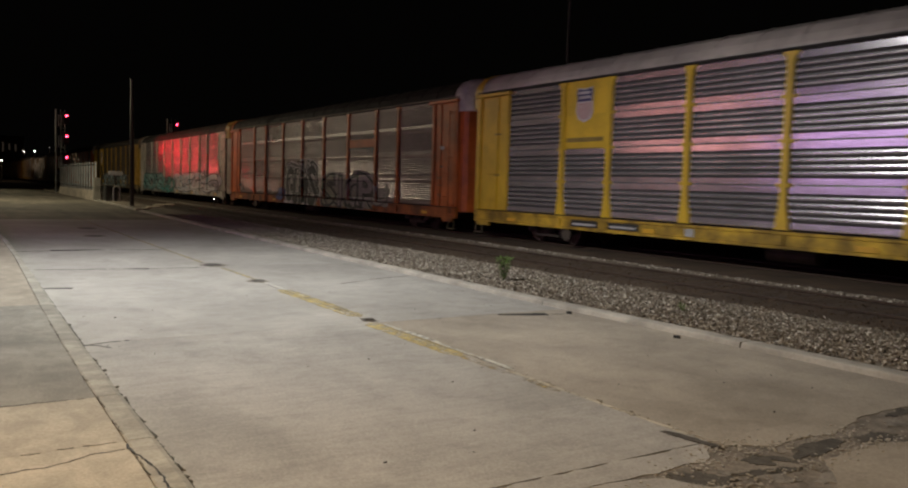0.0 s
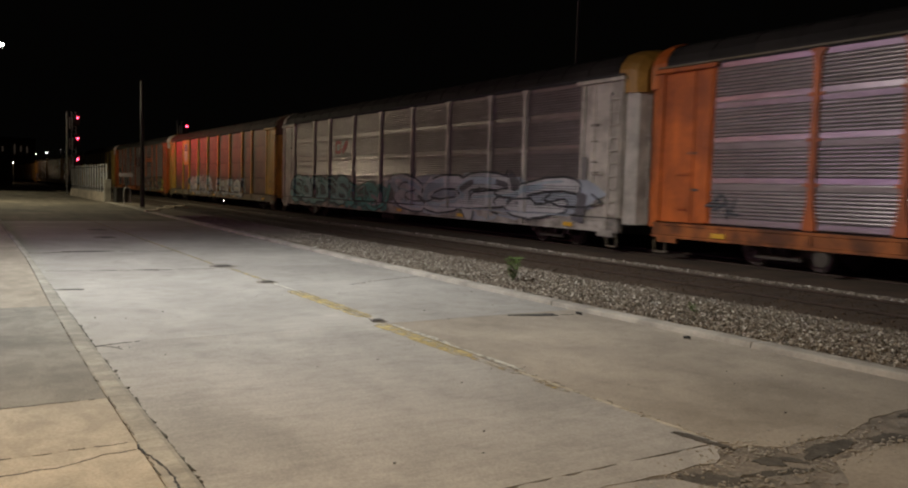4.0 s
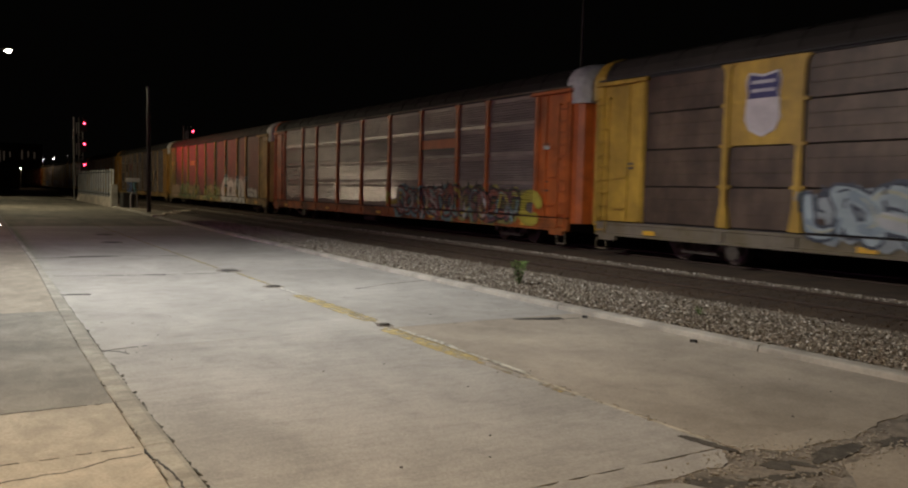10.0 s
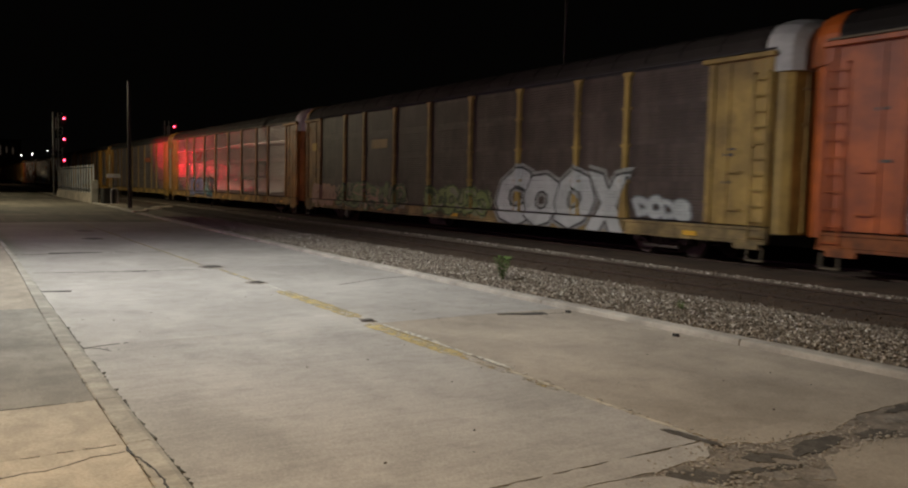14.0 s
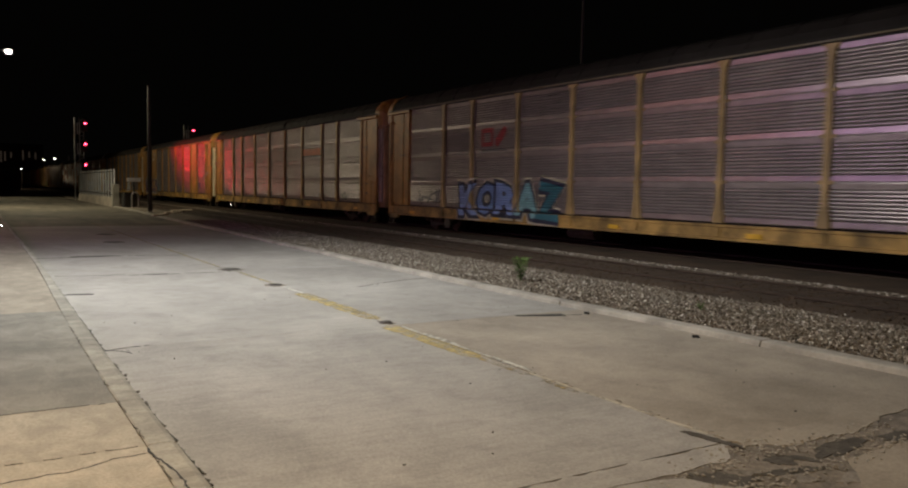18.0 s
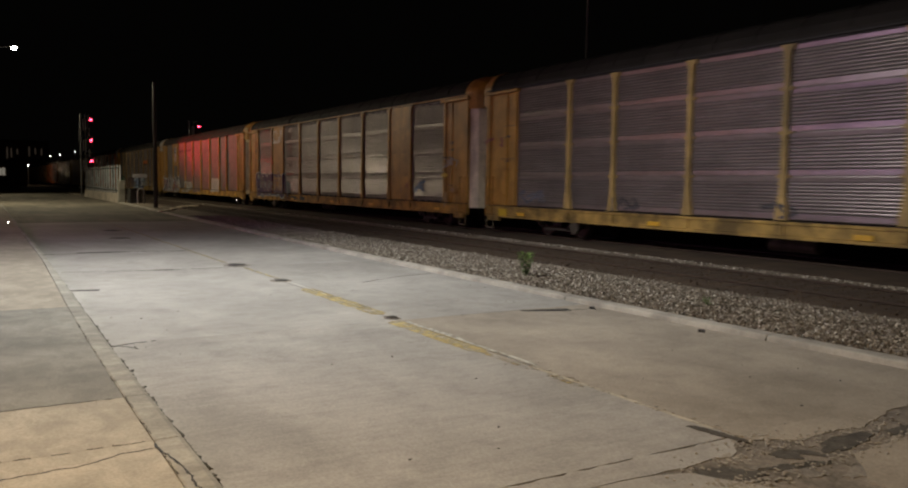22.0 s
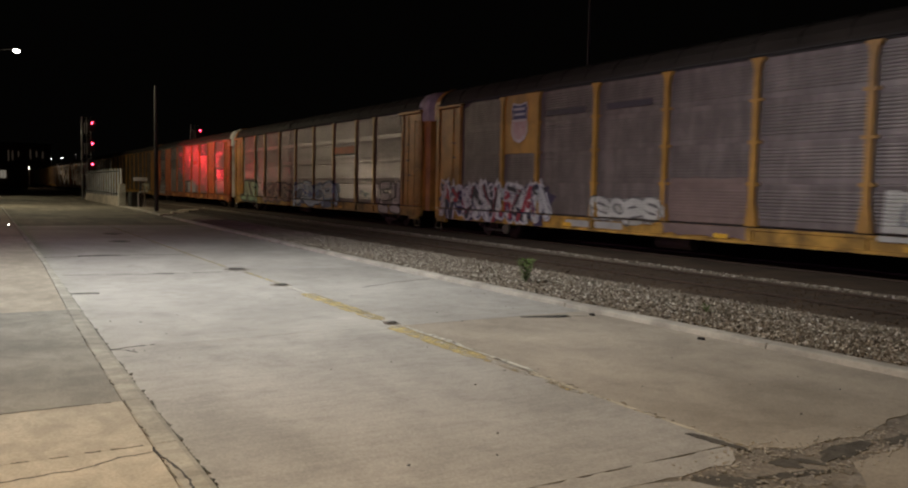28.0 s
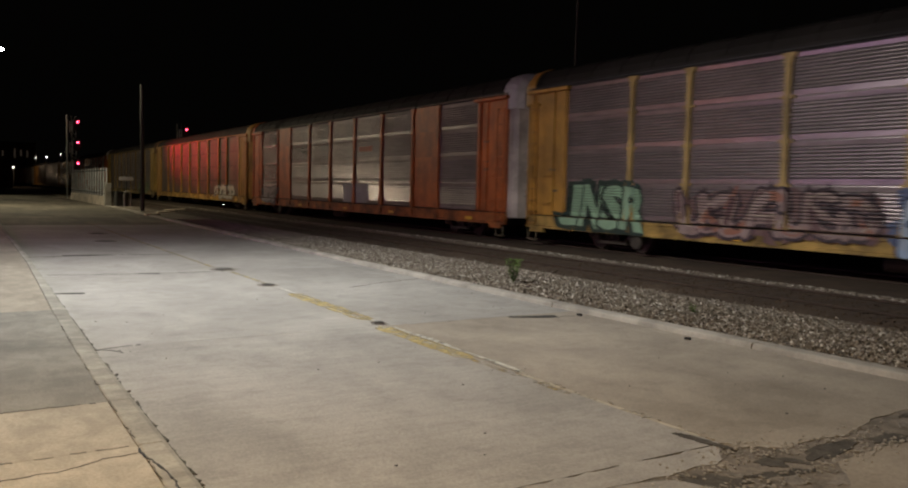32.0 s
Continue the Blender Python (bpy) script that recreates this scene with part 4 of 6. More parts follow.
def lay(name, bm, material, car, depth, lift, label=""):
    """Lays a flat figure in x and z (y = 0) on the car's near side, like paint."""
    if min(v.co.z for v in bm.verts) < 0.70:
        bmesh.ops.bisect_plane(bm, geom=bm.verts[:] + bm.edges[:] + bm.faces[:], plane_co=(0, 0, 0.70), plane_no=(0, 0, -1), clear_outer=True)
    zs = [v.co.z for v in bm.verts]
    xs_ = [v.co.x for v in bm.verts]
    cuts = [1.085, 1.135]
    for k in range(4):
        cuts += [ROWS_Z[k] + z for z, d in rib_profile(depth)]
    if depth < 0.012:
        cuts = [1.085, 1.135]
    for z in cuts:
        if min(zs) < z < max(zs):
            bmesh.ops.bisect_plane(bm, geom=bm.verts[:] + bm.edges[:] + bm.faces[:], plane_co=(0, 0, z), plane_no=(0, 0, 1))
    for e in EDGE:
        for dx in (-0.125, -0.10, 0.10, 0.125):
            if min(xs_) < e + dx < max(xs_):
                bmesh.ops.bisect_plane(bm, geom=bm.verts[:] + bm.edges[:] + bm.faces[:], plane_co=(e + dx, 0, 0), plane_no=(1, 0, 0))
    gone = []
    for fc in bm.faces:
        c = fc.calc_center_median()
        if 1.085 < c.z < 1.135:
            gone.append(fc)
        elif depth > 0.012:
            q = (c.z - ROWS_Z[0]) % 1.01
            if c.z > 1.14 and not any(abs(c.x - e) < 0.11 for e in EDGE[1:-1]) and EDGE[0] < c.x < EDGE[-1] and (any(s < q < s + h for s, h in slots(depth)) or q > 1.006):
                gone.append(fc)
    bmesh.ops.delete(bm, geom=gone, context="FACES")
    for v in bm.verts:
        v.co.y = -skin(v.co.x, v.co.z, depth, True) - lift + v.co.y
    for fc in bm.faces:
        fc.normal_update()
        if fc.normal.y > 0:
            fc.normal_flip()
    return part(name, bm, material, car, label)


def stroke(bm, pts, r, step):
    """A thick brush stroke through points (x, z), its joints round."""
    for (xa, za), (xb, zb) in zip(pts, pts[1:]):
        d = Vector((xb - xa, zb - za))
        if d.length < 1e-4:
            continue
        n = Vector((-d.y, d.x)).normalized() * r
        step[0] -= 0.00025
        bm.faces.new([bm.verts.new((x, step[0], z)) for x, z in ((xa + n.x, za + n.y), (xb + n.x, zb + n.y), (xb - n.x, zb - n.y), (xa - n.x, za - n.y))])
    for x, z in pts:
        step[0] -= 0.00025
        bm.faces.new([bm.verts.new((x + r * math.cos(a), step[0], z + r * math.sin(a))) for a in [k * math.pi / 5 for k in range(10)]])


def arc(cx, cz, rx, rz, a0, a1, n=9):
    return [(cx + rx * math.cos(radians(a0 + (a1 - a0) * k / n)), cz + rz * math.sin(radians(a0 + (a1 - a0) * k / n))) for k in range(n + 1)]


def blob(cx, cz, rx, rz, r, spike, grow=0.0):
    """An irregular rounded figure with lobes; spike makes it jagged."""
    n = 22 if spike < 0.3 else 18
    ph, lobes, amp = r.uniform(0, 6.28), r.choice((2, 3, 3, 4, 5)), r.uniform(0.12, 0.34)
    tilt = r.uniform(-0.7, 0.7)
    pts = []
    for k in range(n):
        a = 2 * math.pi * k / n
        q = 1 + amp * math.sin(lobes * a + ph) + (spike * (1 if k % 2 else -0.55) * r.uniform(0.5, 1.0) if spike else 0)
        c, s = math.cos(a), math.sin(a)
        f = (abs(c) ** 3.2 + abs(s) ** 3.2) ** (-1 / 3.2)
        x, z = (rx * q + grow) * c * f, (min(rz * q, rz * 1.12) + grow) * s * f
        pts.append((cx + x + z * tilt * 0.5, cz + z))
    return pts


def glyph(r, cx, cz, rx, rz, spike):
    """Skeleton lines of one abstract letter-like sign: loops, hooks and waves, or sharp zigzags."""
    if spike >= 0.3:
        kind = r.choice((((-0.9, 0.9), (-0.3, -0.8), (0.2, 0.7), (0.9, -0.9)), ((-0.7, -0.9), (-0.5, 0.8), (0.7, -0.2), (-0.2, 0.1), (0.9, -0.95)),
                         ((-0.9, 0.7), (0.8, 0.9), (-0.6, -0.6), (0.9, -0.8)), ((-0.8, -0.95), (-0.1, 1.0), (0.1, -0.3), (0.9, 0.8))))
        lines = [list(kind)]
    else:
        kind = r.randrange(6)
        if kind == 0:
            lines = [arc(0.05, 0, 0.75, 0.8, 40, 320)]
        elif kind == 1:
            lines = [arc(0, 0, 0.68, 0.78, 100, 460)]
        elif kind == 2:
            lines = [arc(0, 0.4, 0.68, 0.45, 10, 270, 6) + arc(0, -0.4, 0.7, 0.42, 90, -170, 6)]
        elif kind == 3:
            lines = [[(-0.75, 0.85)] + arc(-0.05, -0.2, 0.7, 0.62, 180, 360, 7) + [(0.7, 0.8)]]
        elif kind == 4:
            lines = [[(-0.65, -0.85), (-0.65, 0.7)] + arc(-0.1, 0.05, 0.75, 0.75, 110, -100, 7)]
        else:
            lines = [[(-0.8, -0.8)] + arc(0.0, 0.1, 0.75, 0.7, 180, 0, 7) + [(0.8, -0.85)], [(-0.5, -0.15), (0.55, -0.2)]]
    lean, turn = r.uniform(-0.45, 0.45), r.uniform(-0.3, 0.3)
    out = []
    for one in lines:
        out.append([(cx + rx * 1.0 * (x + lean * z + r.uniform(-0.05, 0.05)), cz + rz * 0.86 * (z * (1 - 0.08 * abs(turn)) + turn * x)) for x, z in one])
    return out


def flat(bm, pts, y):
    bm.faces.new([bm.verts.new((x, y, z)) for x, z in pts])


def piece(car, depth, seed, x0, x1, z0, z1, count, fill, outline, extra=None, label="", width=None, back=None, spike=0.0, shards=()):
    """An unreadable spray-painted piece: a ground, swollen overlapping figures with outlines, dark slits and accents."""
    edge = min(0.075, 0.05 * (z1 - z0) + 0.01)
    if count > 2:
        count = round(count * 1.4)
        spike = spike or 0.12
    w = (x1 - x0) / count
    cells = []
    r = random.Random(seed)
    for k in range(count):
        cx, cz = x0 + w * (k + 0.5), (z0 + z1) / 2 + r.uniform(-0.05, 0.05)
        cells.append((cx, cz, w * r.uniform(0.58, 0.80), (z1 - z0) / 2 * r.uniform(0.78, 1.02), r.randrange(10 ** 6)))
    for k, (cx, cz, rx, rz, s) in enumerate(cells):
        y = -0.002 * k
        if back:
            bm = bmesh.new()
            flat(bm, blob(cx, cz - 0.03, rx * 0.98, rz * 0.93, random.Random(s), spike, edge * 0.6), -0.0005 * k)
            lay("graffiti_ground", bm, ink(back), car, depth, 0.003)
        if width and width < 0.2:
            q = random.Random(s)
            bm = bmesh.new()
            stroke(bm, [(cx + rx * q.uniform(-1, 1), cz + rz * q.uniform(-1, 1)) for _ in range(6)], width * 0.6, [0.0])
            lay("graffiti_scribble", bm, ink(fill), car, depth, 0.006, label)
            continue
        q = random.Random(s)
        lines = glyph(q, cx, cz, rx, rz, spike)
        fat = (width or q.uniform(0.20, 0.36)) * min(rz, rx)
        bm = bmesh.new()
        step = [y]
        for one in lines:
            stroke(bm, one, fat + edge * 1.0, step)
        figure = lay("graffiti_figure", bm, ink(outline), car, depth, 0.012, label)
        bm = bmesh.new()
        step = [y - 0.004]
        for one in lines:
            stroke(bm, one, fat, step)
        lay("fill", bm, ink(fill), figure, depth, 0.0132)
        if shards:
            # a second tone along the feet and a few flecks, as the spray fades
            tones = [c for c in shards if c != outline]
            for n in range(4):
                bm = bmesh.new()
                one = q.choice(lines)
                i = q.randrange(max(1, len(one) - 2))
                stroke(bm, one[i:i + 3], fat * q.uniform(0.35, 0.8), [y - 0.009])
                lay("fade", bm, ink(q.choice(tones)), figure, depth, 0.0140 + 0.0006 * n)
        if shards and z1 - z0 > 1.0:
            # stray dark strokes and pointed tips over the top
            q = random.Random(s + 5)
            for n in range(2):
                bm = bmesh.new()
                ox, oz = cx + rx * q.uniform(-0.9, 0.9), cz + rz * q.uniform(-0.7, 0.8)
                stroke(bm, arc(ox, oz, rx * q.uniform(0.2, 0.6), rz * q.uniform(0.1, 0.4), q.uniform(0, 360), q.uniform(60, 420), 5), edge * q.uniform(0.3, 0.6), [y - 0.012 - 0.002 * n])
                lay("stray_stroke", bm, ink(outline), figure, depth, 0.0175)
            tip = cx + rx * q.uniform(-0.6, 0.6)
            bm = bmesh.new()
            flat(bm, [(tip - 0.12, cz + rz * 0.7), (tip + 0.12, cz + rz * 0.75), (tip + q.uniform(-0.1, 0.2), min(cz + rz * 1.25, z1 + 0.18))], y)
            lay("pointed_tip", bm, ink(outline), figure, depth, 0.0175)
        if extra:
            q = random.Random(s + 2)
            bm = bmesh.new()
            step = [y - 0.010]
            for one in lines:
                k = q.randrange(max(1, len(one) // 2))
                stroke(bm, [(x - fat * 0.35, z + fat * 0.4) for x, z in one[k:k + max(2, len(one) // 2)]], fat * 0.18, step)
            lay("accent", bm, ink(extra), figure, depth, 0.0165)
        q = random.Random(s + 3)
        for n in range((4 if spike > 0.3 else 1) if shards else 0):
            bm = bmesh.new()
            ox, oz, a = cx + rx * q.uniform(-0.85, 0.85), cz + rz * q.uniform(-0.75, 0.75), q.uniform(-0.9, 0.9)
            ln, wd, taper = rz * q.uniform(0.25, 0.75), rx * q.uniform(0.10, 0.26), q.uniform(0.1, 1.0)
            pts = [(-wd, -ln), (wd, -ln * q.uniform(0.7, 1.1)), (wd * taper, ln), (-wd * taper, ln * q.uniform(0.7, 1.1))]
            flat(bm, [(ox + x * math.cos(a) - z * math.sin(a), min(max(oz + x * math.sin(a) + z * math.cos(a), z0 - 0.04), z1 + 0.06)) for x, z in pts], y)
            lay("shard", bm, ink(q.choice(shards)), figure, depth, 0.0225 + 0.0008 * n)


def letters(text, x0, x1, z0, z1, fat, seed, wob=1.0):
    """Letters of the built-in font, stretched to fill the space, a little crooked."""
    r = random.Random(seed)
    lean = r.uniform(-0.5, 1.5)
    w = (x1 - x0) / len(text)
    out = []
    for k, ch in enumerate(text):
        bm = bmesh.new()
        cu = bpy.data.curves.new("letter", "FONT")
        cu.body, cu.size, cu.offset, cu.resolution_u = ch, 1.0, fat, 2
        ob = bpy.data.objects.new("letter", cu)
        me = bpy.data.meshes.new_from_object(ob)
        bpy.data.objects.remove(ob)
        bpy.data.curves.remove(cu)
        co = [v.co.copy() for v in me.vertices]
        lo, hi = [min(c[i] for c in co) + fat for i in (0, 1)], [max(c[i] for c in co) - fat for i in (0, 1)]
        sx, sz = w * (0.97 if ch != "I" else 0.3) / max(hi[0] - lo[0], 0.05), (z1 - z0) * r.uniform(0.88, 1.0) / (hi[1] - lo[1])
        cx, cz, a = x0 + w * (k + 0.5), (z0 + z1) / 2 + r.uniform(-0.05, 0.05), radians(r.uniform(-7, 7) * wob)
        if ch == "I":
            sx = min(sx, sz)
        for v in me.vertices:
            x, z = (v.co.x - (lo[0] + hi[0]) / 2) * sx, (v.co.y - (lo[1] + hi[1]) / 2) * sz
            x, z = cx + x * math.cos(a) - z * math.sin(a), cz + x * math.sin(a) + z * math.cos(a)
            v.co = (x + 0.10 * lean * (z - z0) + 0.05 * math.sin(2.6 * z + 1.7 * k), -0.002 * k, z + 0.06 * math.sin(2.1 * x + seed) * (z - z0))
        bm.from_mesh(me)
        bpy.data.meshes.remove(me)
        out.append(bm)
    return out


def lettered(car, depth, text, x0, x1, z0, z1, fill, outline, seed=0, back=None, fat=0.03, label="", rim=0.06, halo=None):
    if halo:
        for bm in letters(text, x0, x1, z0, z1, fat + rim + 0.085, seed):
            lay("graffiti_halo", bm, ink(halo), car, depth, 0.0015)
    if back:
        for bm in letters(text, x0, x1, z0, z1, fat + rim + 0.05, seed):
            lay("graffiti_ground", bm, ink(back), car, depth, 0.003)
    for k, (edge, core) in enumerate(zip(letters(text, x0, x1, z0, z1, fat + rim, seed), letters(text, x0, x1, z0, z1, fat, seed))):
        figure = lay("graffiti_letter", edge, ink(outline), car, depth, 0.014, label)
        lay("fill", core, ink(fill[k] if isinstance(fill, list) else fill), figure, depth, 0.0153)


def shape(car, name, pts, material, y, label=""):
    """A flat cut-out from points (x, z) standing 2 mm thick on the side."""
    bm = bmesh.new()
    f, b = [bm.verts.new((x, y, z)) for x, z in pts], [bm.verts.new((x, y + 0.01, z)) for x, z in pts]
    bm.faces.new(f)
    bm.faces.new(b[::-1])
    n = len(pts)
    for i in range(n):
        bm.faces.new((f[i], b[i], b[(i + 1) % n], f[(i + 1) % n]))
    bmesh.ops.recalc_face_normals(bm, faces=bm.faces)
    return part(name, bm, material, car, label)


def shield(car, cx, cz, w, h, y, stripes=True):
    """A shield emblem in plain shapes: white edge, blue head with a pale bar, striped or plain body."""
    def outline(s, top=1.0, bottom=-1.0):
        full = [(-0.42, 1.0), (0.0, 0.9), (0.42, 1.0), (0.5, 0.72), (0.45, 0.3), (0.5, -0.45), (0.36, -0.8), (0.0, -1.0), (-0.36, -0.8), (-0.5, -0.45), (-0.45, 0.3), (-0.5, 0.72)]
        return [(cx + x * w * s, cz + max(min(z, top), bottom) * h / 2 * s) for x, z in full]
    shape(car, "emblem_edge", outline(1.0), ink((0.62, 0.58, 0.6)), y, "pale shield edge")
    shape(car, "emblem_body", outline(0.92, 0.2), ink((0.60, 0.52, 0.52)), y - 0.006, "pale shield body")
    shape(car, "emblem_head", outline(0.92, 1.0, 0.2), ink((0.04, 0.035, 0.13)), y - 0.008, "dark blue shield head")
    for q in (0.42, 0.68):
        shape(car, "emblem_bar", [(cx - w * 0.34, cz + h / 2 * q - 0.04), (cx + w * 0.34, cz + h / 2 * q - 0.04), (cx + w * 0.34, cz + h / 2 * q + 0.04), (cx - w * 0.34, cz + h / 2 * q + 0.04)],
              ink((0.5, 0.46, 0.5)), y - 0.012)
    if stripes:
        for k in range(5):
            x = cx + (k - 2) * w * 0.17
            low = -0.62 if k in (0, 4) else -0.8
            shape(car, "emblem_stripe", [(x - w * 0.03, cz + h / 2 * low), (x + w * 0.03, cz + h / 2 * low), (x + w * 0.03, cz + 0.05), (x - w * 0.03, cz + 0.05)], ink((0.45, 0.12, 0.10)), y - 0.012)


def line_logo(car, cx, cz, w, h, colour, depth, bar=True):
    """A railway's line logo as plain bands in its colour, with a thin rule under it."""
    bm = bmesh.new()
    step = [0.0]
    r = h * 0.13
    stroke(bm, [(cx - w * 0.08, cz + h * 0.4), (cx - w * 0.42, cz + h * 0.4), (cx - w * 0.42, cz - h * 0.4), (cx - w * 0.08, cz - h * 0.4), (cx - w * 0.08, cz + h * 0.4)], r, step)
    stroke(bm, [(cx + w * 0.12, cz - h * 0.3), (cx + w * 0.34, cz + h * 0.3)], r * 2.0, step)
    lay("logo_band", bm, ink(colour), car, depth, 0.004, "painted line emblem")
    if bar:
        bm = bmesh.new()
        stroke(bm, [(cx - w * 0.45, cz - h * 0.78), (cx + w * 0.45, cz - h * 0.78)], h * 0.06, [0.0])
        lay("lettering_bar", bm, ink((0.12, 0.10, 0.10) if colour[0] < 0.6 or colour[1] < 0.3 else colour), car, depth, 0.004)


def plate(car, x0, x1, z0, z1, colour, proud, name="placard", label=""):
    part(name, boxes((x0, x1, -proud - 0.012, -proud, z0, z1), bevel=0.003), ink(colour), car, label)


def name_board(car):
    """A plain orange board on one bay, above a dark strip that paints its shadow."""
    plate(car, EDGE[6] + 0.12, EDGE[7] - 0.12, 3.56, 3.92, (0.50, 0.11, 0.02), SIDE + 0.040, label="plain orange name board")
    # the board's shadow, laid on as a near-black plate
    plate(car, EDGE[6] + 0.10, EDGE[7] - 0.10, 3.48, 3.56, (0.02, 0.018, 0.018), SIDE + 0.036, "bracket_strip")


def flaking_strips(car, seed):
    """Two pale strips on the rounded end corner, their paint flaked off in spots."""
    q = random.Random(seed)
    for x0, x1, y in ((14.03, 14.15, -1.525), (14.22, 14.36, -1.49)):
        strip_ = part("corner_strip", boxes((x0, x1, y, y + 0.06, 1.2, 4.55), bevel=0.008), ink((0.50, 0.46, 0.40)), car, "pale flaking strip on the end corner")
        for k in range(16):
            z, x = q.uniform(1.25, 4.45), q.uniform(x0, x1 - 0.05)
            part("flake", boxes((x, x + q.uniform(0.03, 0.07), y - 0.004, y, z, z + q.uniform(0.03, 0.12))), ink((0.13, 0.09, 0.05)), strip_)


AXLES = []


def autorack(index, frame_paint, panel, roof, cap, label, solid=(), door=None, detail=True, half_solid=(), rail=True, sill=None, post=None, steps="full", tail_ladder=False):
    """A covered auto-carrier car. index counts back from the first car seen."""
    fp = PAINT[frame_paint]
    depth = {"chrome": CHROME, "brown": FLAT, "grey": FAINT, "umber": FAINT, "dull": FINE}.get(panel, RIBBED)
    car = thing("autorack_railcar", Matrix(), label, "railcar", "cars of the freight train")
    # solid block, coloured dark for the shaded inside
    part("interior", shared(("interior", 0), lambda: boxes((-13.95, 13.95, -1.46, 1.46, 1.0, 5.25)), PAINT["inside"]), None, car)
    for b in range(9):
        for k in range(4):
            if b in solid or (b, k) in half_solid:
                key = ("panel", BAYS[b], frame_paint, "plain")
                me = shared(key, lambda: boxes((0.0, BAYS[b], -0.05, 0.0, 0.0, 1.012)), fp)
            else:
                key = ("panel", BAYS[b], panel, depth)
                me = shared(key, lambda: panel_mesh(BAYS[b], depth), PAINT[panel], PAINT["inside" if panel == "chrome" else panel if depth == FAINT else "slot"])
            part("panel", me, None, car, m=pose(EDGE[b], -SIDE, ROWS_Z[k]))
    me = shared(("post", post or frame_paint), post_mesh, PAINT[post or frame_paint])
    for e in EDGE[1:-1]:
        part("post", me, None, car, m=pose(e, -SIDE, 0))
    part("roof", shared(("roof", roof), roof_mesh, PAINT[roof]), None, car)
    # with no rail wanted, the bar is coloured dark like the eave's shade
    rail_paint = "inside" if not rail else "grimy" if frame_paint == "orange" or post == "tan" else (post or frame_paint)
    part("eave_rail", shared(("eave_rail", rail_paint), lambda: boxes((-14.05, 14.05, -1.63, -1.50, 5.205, 5.25)), PAINT[rail_paint]), None, car)
    # dark strip in front of the panel heads, painted shade below the eave
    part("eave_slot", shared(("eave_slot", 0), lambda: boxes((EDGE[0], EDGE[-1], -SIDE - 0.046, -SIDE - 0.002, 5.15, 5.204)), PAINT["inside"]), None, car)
    for s in (-1, 1):
        part("door_beam", shared(("door_beam", frame_paint, s), lambda: boxes((min(12.05 * s, 14.12 * s), max(12.05 * s, 14.12 * s), -1.70, -1.55, 5.06, 5.17), bevel=0.01), fp), None, car)
    under = sill or (post or frame_paint) + "_sill"
    part("side_sill", shared(("side_sill", under), sill_mesh, PAINT[under]), None, car)
    part("far_side", shared(("far_side", panel), far_side_mesh, PAINT[panel]), None, car)
    part("centre_sill", shared(("centre_sill", 0), lambda: boxes((-14.4, 14.4, -0.35, 0.35, 0.62, 1.0), (-7.5, 7.5, -1.3, 1.3, 0.66, 0.98)), M["steel_dark"]), None, car)
    me = shared(("end_panel", frame_paint), end_panel_mesh, fp)
    part("end_panel", me, None, car, m=pose(EDGE[-1], -SIDE, 0))
    part("end_panel", me, None, car, m=Matrix.Translation((EDGE[0], -SIDE, 0)) @ Matrix.Diagonal((-1, 1, 1, 1)))
    dp = PAINT[door or frame_paint]
    d = shared(("end_door", door or frame_paint), door_mesh, dp)
    for turn in (0, 180):
        leaf = part("end_door", d, None, car, m=pose(0, 0, 0, 0, 0, turn))
        if detail:
            up, bar = (shared(("door_rib", door or frame_paint, q), lambda: boxes((14.40, 14.60, -0.02, 0.02, 1.0, 4.7) if q else (14.46, 14.59, -1.15, 1.15, -0.02, 0.02)), dp) for q in (1, 0))
            for y in (-1.05, -0.7, -0.05, 0.05, 0.7, 1.05):
                part("door_rib", up, None, leaf, m=pose(0, y, 0))
            for z in (1.7, 2.6, 3.5, 4.3):
                part("door_rib", bar, None, leaf, m=pose(0, 0, z))
        hood = cap if turn == 0 else frame_paint
        c = shared(("end_cap", hood), cap_mesh, PAINT[hood])
        part("end_cap", c, None, car, "pale weathered hood over the end doors" if hood == "cap_white" else "", m=pose(0, 0, 0, 0, 0, turn))
    lad = shared(("ladder", frame_paint, steps), lambda: ladder_mesh(11 if steps == "full" else 4), fp)
    part("ladder", lad, None, car, m=pose(EDGE[-1] + 1.40, -SIDE, 0))
    if tail_ladder or not detail:
        part("ladder", lad, None, car, m=pose(EDGE[0] - 1.82, -SIDE, 0))
    if detail:
        stirrup = shared(("stirrup_step", frame_paint), lambda: boxes((-0.22, -0.19, -1.62, -1.59, 0.30, 0.62), (0.19, 0.22, -1.62, -1.59, 0.30, 0.62), (-0.22, 0.22, -1.63, -1.54, 0.28, 0.31)), PAINT["grimy"])
        for x in (-13.75, 13.75):
            part("stirrup_step", stirrup, None, car, m=pose(x, 0, 0))
        grab = shared(("grab_iron", frame_paint), lambda: boxes((-0.2, 0.2, -0.16, -0.135, -0.012, 0.012), (-0.2, -0.176, -0.15, -0.03, -0.012, 0.012), (0.176, 0.2, -0.15, -0.03, -0.012, 0.012)), fp)
        for x in (-13.05, 13.05):
            for z in (1.5, 2.4):
                part("grab_iron", grab, None, car, m=pose(x, -SIDE, z))
